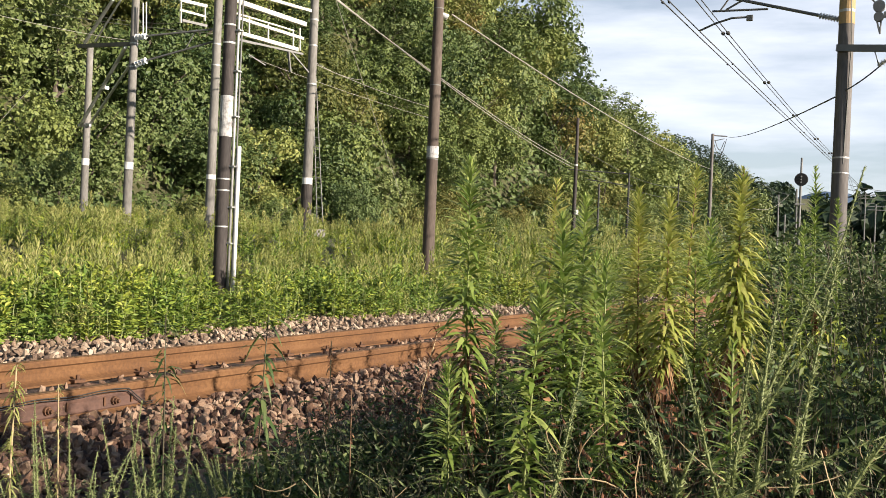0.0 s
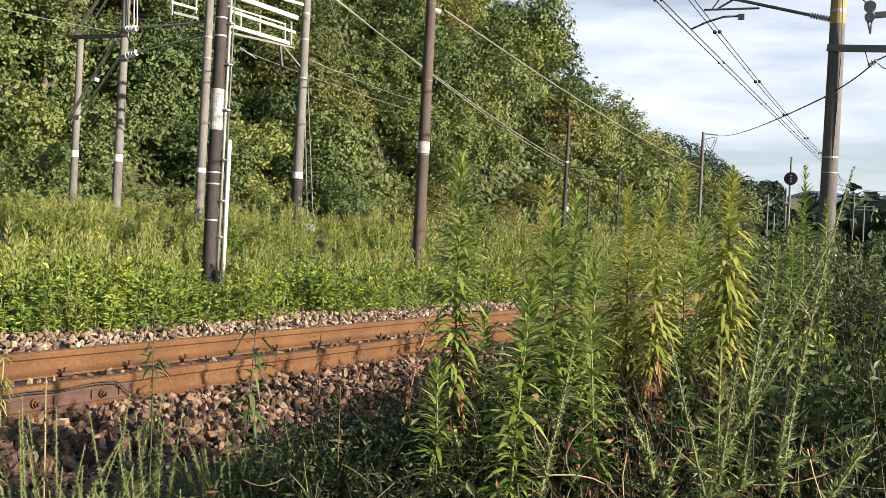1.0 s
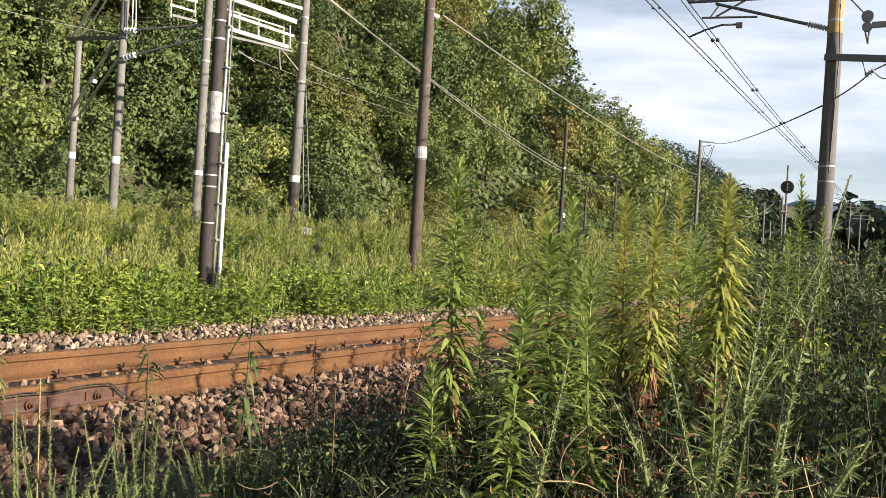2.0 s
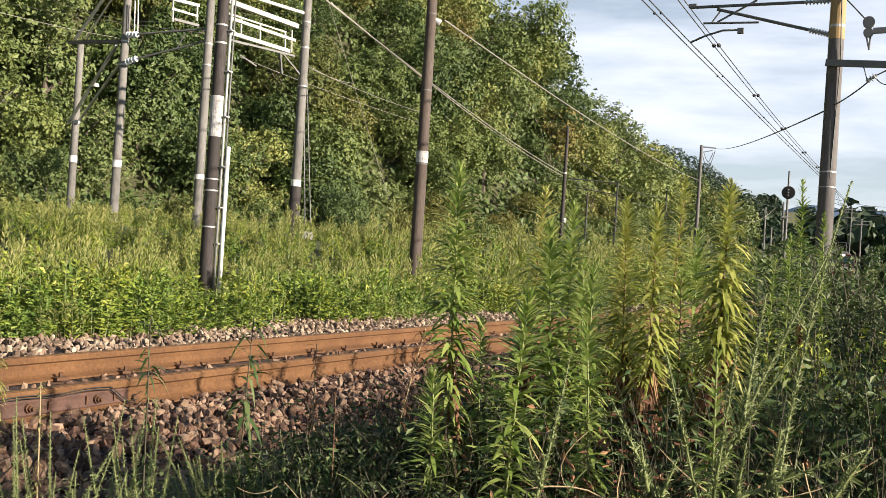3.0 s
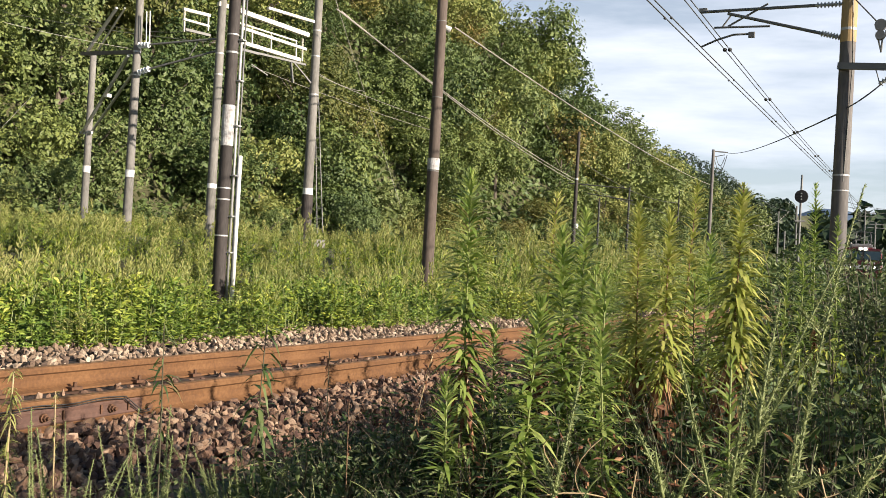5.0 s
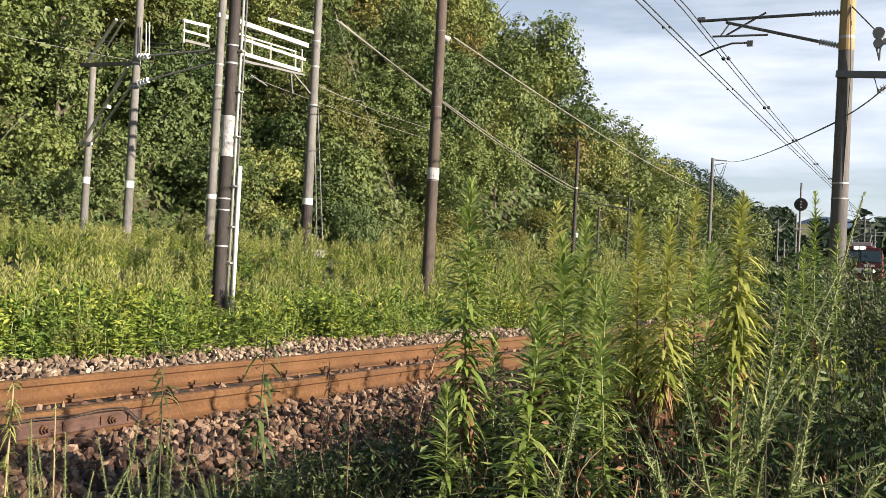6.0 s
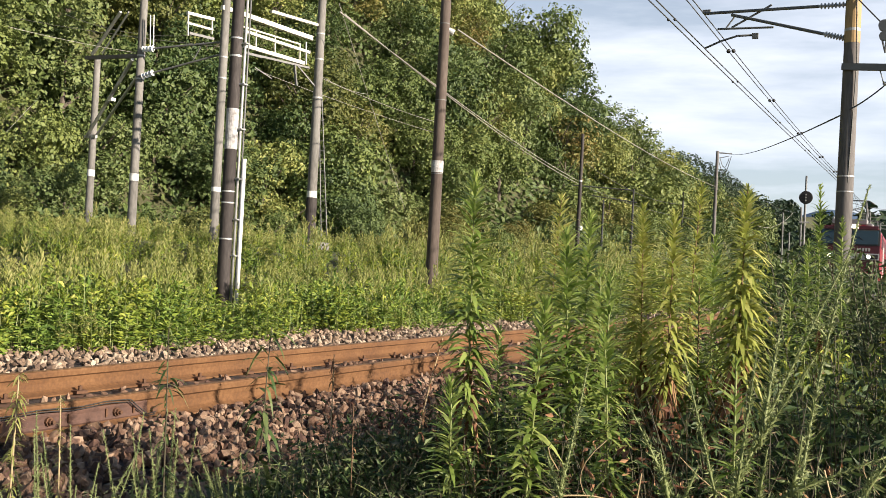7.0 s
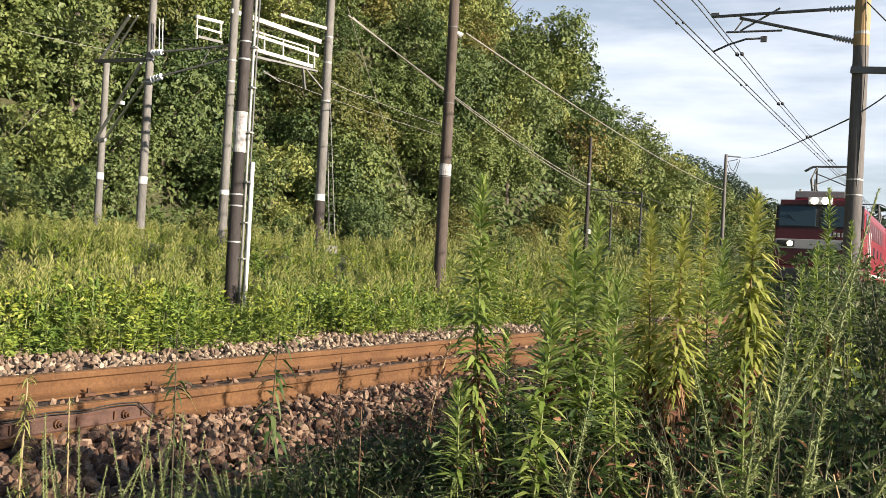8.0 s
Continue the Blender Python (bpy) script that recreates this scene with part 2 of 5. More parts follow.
def part(name, bm, mat, parent=None, label="", smooth=False):
    me = bpy.data.meshes.new(name)
    bm.to_mesh(me)
    bm.free()
    me.materials.append(mat)
    if smooth:
        for p in me.polygons:
            p.use_smooth = True
    ob = new(name, me)
    ob.parent = parent
    if label:
        tagged(ob, label)
    return ob


def thing(name, at, label, category, group="", kind="", turn=0.0):
    e = new(name)
    e.empty_display_size = 0.2
    e.matrix_basis = pose(*at, 0, 0, turn)
    return tagged(e, label, category, group, kind)


def frames_along(P):
    P = np.asarray(P, float)
    T = np.gradient(P, axis=0)
    T /= np.linalg.norm(T, axis=1, keepdims=True) + 1e-9
    ref = np.where(np.abs(T[:, 2:3]) > 0.9, np.array([[1.0, 0, 0]]), np.array([[0, 0, 1.0]]))
    A = np.cross(T, ref)
    A /= np.linalg.norm(A, axis=1, keepdims=True) + 1e-9
    return P, T, A, np.cross(A, T)


def tube(P, r, n=6, cap=True):
    """Quads round a line of points; r is one radius or one for each point."""
    P, T, A, B = frames_along(P)
    r = np.broadcast_to(np.asarray(r, float), (len(P),))
    if cap:
        P = np.concatenate([P[:1], P, P[-1:]])
        A, B = (np.concatenate([X[:1], X, X[-1:]]) for X in (A, B))
        r = np.concatenate([[1e-4], r, [1e-4]])
    a = np.arange(n) * 2 * np.pi / n
    V = P[:, None] + r[:, None, None] * (np.cos(a)[None, :, None] * A[:, None] + np.sin(a)[None, :, None] * B[:, None])
    i, j = np.meshgrid(np.arange(len(P) - 1), np.arange(n), indexing="ij")
    k = (j + 1) % n
    F = np.stack([i * n + j, i * n + k, (i + 1) * n + k, (i + 1) * n + j], -1).reshape(-1, 4)
    return V.reshape(-1, 3), F


def box(c, s, m=None):
    """A box as quads: centre, size, and a turn."""
    x, y, z = np.array(s) / 2
    V = np.array([[a, b, d] for a in (-x, x) for b in (-y, y) for d in (-z, z)])
    if m is not None:
        V = V @ np.array(m.to_3x3()).T
    F = np.array([[0, 1, 3, 2], [4, 6, 7, 5], [0, 4, 5, 1], [2, 3, 7, 6], [0, 2, 6, 4], [1, 5, 7, 3]])
    return V + np.array(c), F


def soft_box(c, s, bevel=0.02, seg=2):
    bm = bmesh.new()
    bmesh.ops.create_cube(bm, size=1, matrix=Matrix.Translation(c) @ Matrix.Diagonal((*s, 1)))
    bmesh.ops.bevel(bm, geom=bm.edges[:], offset=bevel, segments=seg, affect="EDGES", profile=0.6)
    return bm


def bar(a, b, w, h=None):
    """A beam of oblong section from a to b."""
    a, b = np.array(a, float), np.array(b, float)
    h = h or w
    _, T, A, B = frames_along([a, b])
    q = [(-1, -1), (1, -1), (1, 1), (-1, 1)]
    V = np.array([p + A[0] * x * w / 2 + B[0] * y * h / 2 for p in (a, b) for x, y in q])
    return V, np.array([[0, 1, 5, 4], [1, 2, 6, 5], [2, 3, 7, 6], [3, 0, 4, 7], [3, 2, 1, 0], [4, 5, 6, 7]])


def leaf_strips(P, D, L, Wd, droop, rng, fold=0.25, prof=(0.18, 1.0, 0.8, 0.06)):
    """Leaves as bent strips: foot P, way D, length L, width Wd, droop per length. Four sections each."""
    n = len(P)
    D = D / (np.linalg.norm(D, axis=1, keepdims=True) + 1e-9)
    up = np.array([[0, 0, 1.0]]) + 0.15 * rng.normal(size=(n, 3))
    S = np.cross(D, up)
    S /= np.linalg.norm(S, axis=1, keepdims=True) + 1e-9
    s = np.array([0, 0.33, 0.68, 1.0])
    w = np.array(prof)
    C = P[:, None] + D[:, None] * (L[:, None] * s)[:, :, None]
    C[:, :, 2] -= (L * droop)[:, None] * s ** 2
    off = S[:, None] * (0.5 * Wd[:, None] * w)[:, :, None]
    lift = np.zeros_like(C)
    lift[:, :, 2] = (fold * 0.5 * Wd[:, None] * w)
    V = np.stack([C + off + lift, C - off + lift * 0.2], 2).reshape(-1, 3)
    base = (np.arange(n) * 8)[:, None]
    q = np.array([[0, 1, 3, 2], [2, 3, 5, 4], [4, 5, 7, 6]])
    return V, (base[:, :, None] + q[None]).reshape(-1, 4)


def cards(P, N, size, rng, long=1.5):
    """Small folded leaves: centre P, facing N."""
    n = len(P)
    N = N / (np.linalg.norm(N, axis=1, keepdims=True) + 1e-9)
    R = rng.normal(size=(n, 3))
    A = np.cross(N, R)
    A /= np.linalg.norm(A, axis=1, keepdims=True) + 1e-9
    B = np.cross(N, A)
    size = np.broadcast_to(size, (n,))[:, None]
    V = np.stack([P - A * size * 0.5 * long, P + B * size * 0.5 + N * size * 0.15, P + A * size * 0.5 * long, P - B * size * 0.5 + N * size * 0.15], 1)
    return V.reshape(-1, 3), np.arange(4 * n).reshape(n, 4)


def blades(P, A, length, width, rng):
    """Narrow leaves along A from their foot P, a little folded."""
    n = len(P)
    A = A / (np.linalg.norm(A, axis=1, keepdims=True) + 1e-9)
    B = np.cross(A, rng.normal(size=(n, 3)))
    B /= np.linalg.norm(B, axis=1, keepdims=True) + 1e-9
    N = np.cross(A, B)
    L, W = np.broadcast_to(length, (n,))[:, None], np.broadcast_to(width, (n,))[:, None]
    M0 = P + A * L * 0.42 + N * W * 0.3
    V = np.stack([P, M0 + B * W * 0.5, P + A * L, M0 - B * W * 0.5], 1)
    return V.reshape(-1, 3), np.arange(4 * n).reshape(n, 4)


def moved(geo, at, turn=0.0, scale=1.0, lean=(0, 0)):
    V, F = geo
    c, s = math.cos(turn), math.sin(turn)
    W = V * scale
    X = W[:, 0] * c - W[:, 1] * s + W[:, 2] * lean[0] + at[0]
    Y = W[:, 0] * s + W[:, 1] * c + W[:, 2] * lean[1] + at[1]
    return np.stack([X, Y, W[:, 2] + at[2]], 1), F


def sm(a, b, x):
    t = np.clip((x - a) / (b - a), 0, 1)
    return t * t * (3 - 2 * t)


# ---- lie of the land ----
def track_y(u):
    """Middle of the track at u: a slight ease towards the near side, then a long bend towards the hill."""
    q = np.clip(u, 45, 160) - 45
    return 4.20 + 0.75 * np.exp(-(np.maximum(u, 0) / 20.0) ** 2) + 0.00061 * q ** 2 + 0.140 * (np.maximum(u, 160) - 160)


def track_turn(u):
    return math.degrees(math.atan2(track_y(u + 0.5) - track_y(u - 0.5), 1.0))


HILL_U = np.array([-400, 0, 60, 100, 116, 132, 169, 217, 270, 330, 420, 600, 1500])
FOOT_V = np.array([42, 40.5, 28, 21, 20, 19, 18, 18, 18, 18, 18, 20, 30])
CREST_Z = np.array([30, 42, 36.5, 25.8, 15.6, 9.0, 10.5, 12, 13.5, 17, 24, 20, 10])


def land_z(u, v):
    foot, crest = np.interp(u, HILL_U, FOOT_V), np.interp(u, HILL_U, CREST_Z)
    s = v - foot
    rise = np.clip(s / 28.0, 0, 1)
    z = crest * (0.75 * rise + 0.25 * sm(0, 1, rise)) * (1 - 0.9 * sm(80, 260, s))
    z = z + 1.5 * sm(11, 24, v) * sm(10, 25, u)
    z = z + 1.7 * sm(45, 80, u) * sm(7, 13, v)
    bed = track_y(u)
    z = z + 0.14 * sm(3.3, 2.2, np.abs(v - bed))
    return z


def ground():
    def steps(*runs):
        return np.unique(np.concatenate([np.arange(a, b, d) for a, b, d in runs]))
    us = steps((-2500, -60, 160), (-60, -6, 9), (-6, 30, 0.5), (30, 140, 2.5), (140, 500, 9), (500, 4001, 250))
    vs = steps((-2500, -40, 160), (-40, -3, 4), (-3, 10, 0.25), (10, 60, 1.5), (60, 320, 13), (320, 4001, 320))
    U, Vv = np.meshgrid(us, vs, indexing="ij")
    Z = land_z(U, Vv) + 0.02 * np.sin(U * 2.1 + Vv) * np.cos(Vv * 1.7) * (np.abs(U) < 30)
    n = len(vs)
    i, j = np.meshgrid(np.arange(len(us) - 1), np.arange(n - 1), indexing="ij")
    F = np.stack([i * n + j, (i + 1) * n + j, (i + 1) * n + j + 1, i * n + j + 1], -1).reshape(-1, 4)
    ob = shaped("ground", (np.stack([U, Vv, Z], -1).reshape(-1, 3), F), M["soil"], smooth=True)
    tagged(ob, "weedy earth rising to a wooded hillside", "ground", kind="structure")


ground()


def distant_hills():
    """Hazy blue ridge beyond the end of the valley."""
    m, n, l, b = material("hazy blue hill", 1.0)
    noi = n.new("ShaderNodeTexNoise")
    noi.inputs["Scale"].default_value = 6.0
    r = ramp_of(n, [(0.35, (0.085, 0.13, 0.20)), (0.65, (0.115, 0.165, 0.24))])
    tc = n.new("ShaderNodeTexCoord")
    l.new(tc.outputs["Generated"], noi.inputs["Vector"])
    l.new(noi.outputs["Fac"], r.inputs["Fac"])
    l.new(r.outputs["Color"], b.inputs["Base Color"])
    b.inputs["Specular IOR Level"].default_value = 0.0
    y = np.linspace(-1500, 900, 120)
    h = 88 + 26 * np.sin(y / 210 + 0.6) + 13 * np.sin(y / 71) + 5 * np.sin(y / 23)
    d = np.array([0, 120, 300, 700])
    k = np.array([0.0, 0.55, 1.0, 0.0])
    V = np.stack([np.broadcast_to(1500 + d[None], (120, 4)), np.broadcast_to(y[:, None], (120, 4)), h[:, None] * k[None] - 1], -1)
    i, j = np.meshgrid(np.arange(119), np.arange(3), indexing="ij")
    F = np.stack([i * 4 + j, i * 4 + j + 1, (i + 1) * 4 + j + 1, (i + 1) * 4 + j], -1).reshape(-1, 4)
    ob = shaped("backdrop", (V.reshape(-1, 3), F), m, smooth=True)
    tagged(ob, "hazy blue wooded ridge in the distance", "hill", kind="structure")


distant_hills()


# ---- the railway ----
US = np.concatenate([np.arange(-12, 16, 0.5), np.arange(16, 80, 2.0), np.arange(80, 200, 6.0)])


def along(profile, us, y_off, z_off, closed=True):
    """Sweep a section (across, up) along the track."""
    pr = np.array(profile)
    n = len(pr)
    yc = track_y(us) + y_off
    V = np.stack([np.broadcast_to(us[:, None], (len(us), n)), yc[:, None] + pr[None, :, 0], np.broadcast_to(pr[None, :, 1] + z_off, (len(us), n))], -1)
    i, j = np.meshgrid(np.arange(len(us) - 1), np.arange(n if closed else n - 1), indexing="ij")
    k = (j + 1) % n
    F = np.stack([i * n + j, i * n + k, (i + 1) * n + k, (i + 1) * n + j], -1).reshape(-1, 4)
    return V.reshape(-1, 3), F


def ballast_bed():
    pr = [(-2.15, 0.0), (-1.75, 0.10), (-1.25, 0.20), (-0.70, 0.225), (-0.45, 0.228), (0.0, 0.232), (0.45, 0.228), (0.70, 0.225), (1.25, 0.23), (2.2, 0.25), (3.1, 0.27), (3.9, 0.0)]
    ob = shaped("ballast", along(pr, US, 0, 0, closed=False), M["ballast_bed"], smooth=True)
    return tagged(ob, "bed of rust-stained crushed stone under the track, gap shade in its colour", "ballast", kind="structure")


BALLAST = ballast_bed()


def rail_section():
    """Flat-bottomed rail, 174 mm high."""
    half = [(0.0725, 0.0), (0.0725, 0.012), (0.030, 0.028), (0.0095, 0.042), (0.0083, 0.085), (0.012, 0.118), (0.0315, 0.131), (0.0325, 0.160), (0.027, 0.171), (0.012, 0.174)]
    return half + [(-a, b) for a, b in reversed(half)]


def rail(side, label):
    e = thing("rail", (0, 0, 0), label, "rail", "rails of the track")
    shaped("steel_bar", along(rail_section(), US, side * GAUGE_HALF, RAIL_Z - 0.174), M["rust"], e)
    # rolled top, a thin skin a few millimetres proud
    top = [(-0.024, 0.0), (-0.022, 0.0025), (0.022, 0.0025), (0.024, 0.0)]
    shaped("running_surface", along(top, US, side * GAUGE_HALF, RAIL_Z), M["rail_head"], e, "brown worn running surface")
    return e


RAILS = [rail(-1, "rusty steel rail with a bolted joint"), rail(1, "rusty steel rail beyond its twin")]


def sleepers():
    for i, u in enumerate(np.arange(-6.0, 60, 0.62)):
        e = thing("sleeper", (u, float(track_y(u)), 0), "rust-stained concrete sleeper bedded in ballast", "sleeper", "sleepers of the track", turn=track_turn(u))
        if i == 0:
            beam = part("beam", soft_box((0, 0, 0.155), (0.24, 2.0, 0.15), 0.02), M["sleeper"], e).data
            clip, bolt = [], []
            V1 = [box((0.0, s * GAUGE_HALF + o * 0.085, RAIL_Z - 0.158), (0.10, 0.055, 0.022)) for s, o in ((-1, 1), (1, -1), (1, 1))]
            V2 = [tube([(0, s * GAUGE_HALF + o * 0.088, RAIL_Z - 0.165), (0, s * GAUGE_HALF + o * 0.088, RAIL_Z - 0.115)], 0.015, 6) for s, o in ((-1, 1), (1, -1), (1, 1))]
            clips = [shaped("rail_clip", join([a, b]), M["rust_dark"], e).data for a, b in zip(V1, V2)]
        else:
            for name, me in [("beam", beam)] + [("rail_clip", c) for c in clips]:
                o = new(name, me)
                o.parent = e


sleepers()


def rail_joint():
    """Fishplate with bolts on the near rail, and the copper bond looped over it."""
    u0, u1 = 2.68, 4.70
    yr = float(track_y(3.5)) - GAUGE_HALF
    e = thing("rail_joint", (u0, yr, RAIL_Z - 0.174), "rusty bolted fishplate joining two rails", "rail joint")
    sec = [(-0.033, 0.030), (-0.041, 0.042), (-0.036, 0.060), (-0.034, 0.095), (-0.037, 0.112), (-0.030, 0.124), (-0.010, 0.118), (-0.010, 0.040)]
    n = len(sec)
    V = np.array([[x, a, b] for x in (0.0, u1 - u0) for a, b in sec])
    bm = bmesh.new()
    vs = [bm.verts.new(v) for v in V]
    for j in range(n):
        k = (j + 1) % n
        bm.faces.new((vs[j], vs[k], vs[n + k], vs[n + j]))
    bm.faces.new(vs[:n][::-1])
    bm.faces.new(vs[n:])
    part("fishplate", bm, M["rust_mid"], e)
    for x in (0.53, 0.95, 1.40, 1.68, 1.90):
        shaped("plate_rib", box((x, -0.043, 0.080), (0.012, 0.008, 0.05)), M["rust_dark"], e)
    for k, x in enumerate((0.26, 0.76, 1.26, 1.76)):
        g = [tube([(x, -0.034, 0.078), (x, -0.052, 0.078)], 0.026, 10), tube([(x, -0.05, 0.078), (x, -0.068, 0.078)], 0.019, 6), tube([(x, -0.066, 0.078), (x, -0.085, 0.078)], 0.011, 8)]
        shaped("bolt", join(g), M["rust_dark"], e)
    s = np.linspace(0, 1, 22)
    for dz, name in ((0.0, "bond_wire"), (0.014, "bond_wire")):
        P = np.stack([0.55 + 1.52 * s, np.full(22, -0.055 - dz * 0.4), 0.132 + dz - 0.09 * sm(0.12, 0.0, s) - 0.10 * sm(0.86, 0.95, s) + 0.006 * np.sin(s * 19)], 1)
        shaped(name, tube(P, 0.0034, 6), M["cable"], e, "dark copper bond", smooth=True)
    for x in (0.54, 2.08):
        shaped("bond_lug", tube([(x, -0.012, 0.055), (x, -0.05, 0.055)], 0.022, 10), M["rust_dark"], e)


rail_joint()


# ---- poles and line gear ----
def ring(z0, z1, r, mat, parent, name="band", label=""):
    return shaped(name, tube([(0, 0, z0), (0, 0, z1)], r, 20), mat, parent, label, smooth=False)


def pole(name, at, top, r0, r1, mat, label, bands=(), steel=(), lean=(0, 0)):
    """A tapered round pole: white bands (from, to) and steel straps by their heights."""
    e = thing(name, at, label, "utility pole" if name == "utility_pole" else "pole")
    zs = np.linspace(-0.3, top - at[2], 9)
    r = np.interp(zs, [0, top - at[2]], [r0, r1])
    P = np.stack([zs * lean[0], zs * lean[1], zs], 1)
    shaped("shaft", tube(P, r, 20), mat, e, smooth=True)
    for lst, m, nm, lab in ((bands, M["white"], "painted_band", "white painted band"), (steel, M["galv"], "strap", "steel strap")):
        for a, b in lst:
            a, b = a - at[2], b - at[2]
            q = np.interp((a + b) / 2, [0, top - at[2]], [r0, r1]) + 0.006
            g = tube([(a * lean[0], a * lean[1], a), (b * lean[0], b * lean[1], b)], q, 20)
            shaped(nm, g, m, e, lab)
    return e


def into(e, pts):
    """World points in the space of a thing that stands unturned."""
    o = np.array(e.matrix_basis.translation)
    return [np.array(p, float) - o for p in pts]


def rod(e, name, a, b, r, mat, label="", n=8):
    return shaped(name, tube(into(e, [a, b]), r, n), mat, e, label)


def beam(e, name, a, b, w, h, mat, label=""):
    return shaped(name, bar(*into(e, [a, b]), w, h), mat, e, label)


def insulator(e, a, b, mat=None, ribs=7, r=0.060):
    """Ribbed insulator between two world points."""
    a, b = into(e, [a, b])
    g = [tube([a, b], 0.028, 8)]
    for k in range(ribs):
        t = (k + 0.7) / (ribs + 0.4)
        p, d = a + (b - a) * t, (b - a) / np.linalg.norm(b - a)
        g.append(tube([p - d * 0.014, p, p + d * 0.014], [0.03, r, 0.03], 12))
    return shaped("insulator", join(g), mat or M["insulator"], e, "ribbed porcelain insulator")


def wire(a, b, sag, r, mat, label, n=24, name="overhead_wire", group="overhead wires"):
    s = np.linspace(0, 1, n)[:, None]
    P = np.array(a) * (1 - s) + np.array(b) * s
    P[:, 2] -= sag * 4 * (s * (1 - s))[:, 0]
    ob = shaped(name, tube(P - P[0], r, 5), mat, smooth=True)
    ob.matrix_basis = Matrix.Translation(P[0])
    return tagged(ob, label, "wire", group)


def near_mast():
    """Concrete mast beside the track with its hinged bracket for the contact line."""
    e = pole("catenary_mast", (19.83, 1.64, 0.0), 7.6, 0.160, 0.130, M["pole_mast"], "grey concrete catenary mast with a bracket arm", steel=((3.28, 3.31), (3.0, 3.02), (6.0, 6.05)))
    shaped("rust_stain_band", tube([(0, 0, 5.78), (0, 0, 7.4)], [0.142, 0.136], 20), M["orange"], e, "faded orange band")
    A1, B1 = (19.81, 1.69, 6.51), (20.69, 4.58, 6.74)
    A2, B2 = (19.82, 1.69, 5.86), (20.54, 4.00, 6.64)
    for a, b, nm in ((A1, B1, "top_tube"), (A2, B2, "bracket_tube")):
        a, b = np.array(a), np.array(b)
        q, s = a + (b - a) * 0.03, a + (b - a) * 0.20
        insulator(e, q, s)
        rod(e, "end_fitting", a, q, 0.035, M["galv_dark"])
        rod(e, nm, s, b, 0.032, M["galv_dark"], "grey steel tube")
    rod(e, "brace", (20.55, 3.99, 6.38), (20.38, 3.20, 6.75), 0.022, M["galv_dark"])
    rod(e, "registration_tube", (20.52, 4.26, 6.36), (20.42, 3.15, 6.31), 0.022, M["galv_dark"])
    rod(e, "drop_bracket", (20.60, 4.11, 6.39), (20.58, 3.92, 6.65), 0.018, M["galv_dark"])
    P = np.array(into(e, [(20.72, 4.55, 6.02), (20.66, 4.22, 6.14), (20.61, 3.88, 6.22), (20.57, 3.52, 6.21)]))
    shaped("steady_arm", tube(P, 0.022, 8), M["galv_dark"], e, "bent steel steady arm", smooth=True)
    shaped("arm_clamp", box(into(e, [(20.57, 3.52, 6.19)])[0], (0.07, 0.12, 0.11)), M["galv_dark"], e)
    shaped("arm_clamp", box(into(e, [(20.71, 4.54, 6.78)])[0], (0.09, 0.16, 0.07)), M["galv_dark"], e)
    beam(e, "cross_arm", (19.68, 1.78, 5.32), (19.43, 0.51, 5.20), 0.09, 0.12, M["galv_dark"], "flat steel cross arm")
    shaped("earth_wire", tube(into(e, [(19.64, 1.58, 6.60), (19.69, 1.53, 5.36), (19.70, 1.59, 3.17)]), 0.012, 5), M["wire"], e)
    g = thing("line_pulley", (19.57, 1.08, 5.9), "dull steel pulley block hung beside the mast", "pulley")
    for z, r in ((6.02, 0.105), (5.83, 0.085)):
        shaped("sheave", tube(into(g, [(19.52, 1.08, z), (19.545, 1.08, z), (19.60, 1.08, z), (19.62, 1.08, z)]), [r, r * 0.8, r * 0.8, r], 16), M["galv_dark"], g)
    rod(g, "strop", (19.57, 1.12, 5.80), (19.57, 1.05, 5.52), 0.016, M["galv_dark"])
    rod(g, "strop", (19.57, 1.04, 5.80), (19.57, 1.05, 5.52), 0.016, M["galv_dark"])
    beam(g, "arm", (19.57, 1.0, 5.86), (19.58, 0.55, 5.88), 0.08, 0.10, M["galv_dark"], "flat steel arm")
    rod(g, "stay", (19.72, 1.60, 6.62), (19.57, 1.14, 6.08), 0.012, M["wire"])
    h = thing("line_insulator", (19.58, 0.98, 5.0), "grey insulator with looped jumper under the cross arm", "insulator")
    insulator(h, (19.58, 1.06, 4.94), (19.58, 0.90, 5.05), M["insulator"], 3, 0.07)
    s = np.linspace(0, 1, 12)
    for p, q, sag in (((19.56, 1.16, 5.26), (19.58, 1.05, 4.94), -0.05), ((19.58, 0.93, 5.02), (19.59, 0.55, 4.98), 0.12)):
        line = np.array(p) + (np.array(q) - np.array(p)) * s[:, None]
        line[:, 2] -= sag * np.sin(math.pi * s)
        shaped("jumper", tube(into(h, line), 0.010, 5), M["wire"], h)


near_mast()


def old_pole():
    """The tall brown pole at the weed edge."""
    e = pole("utility_pole", (21.36, 10.95, 0.0), 7.9, 0.152, 0.122, M["pole_brown"], "brown weathered wooden utility pole with a white tag", lean=(0.0, 0.0))
    shaped("number_plate", tube([(0, 0, 3.46), (0, 0, 3.74)], 0.148, 20), M["tape"], e, "pale tag wrapped round the shaft")
    for z in (3.42, 5.2, 7.05):
        ring(z, z + 0.02, 0.155 - 0.0035 * z, M["galv_dark"], e, "strap")
    shaped("clamp", tube([(0.04, -0.08, 6.93), (0.11, -0.20, 6.86)], [0.06, 0.075], 10), M["white"], e, "white porcelain knob")


old_pole()


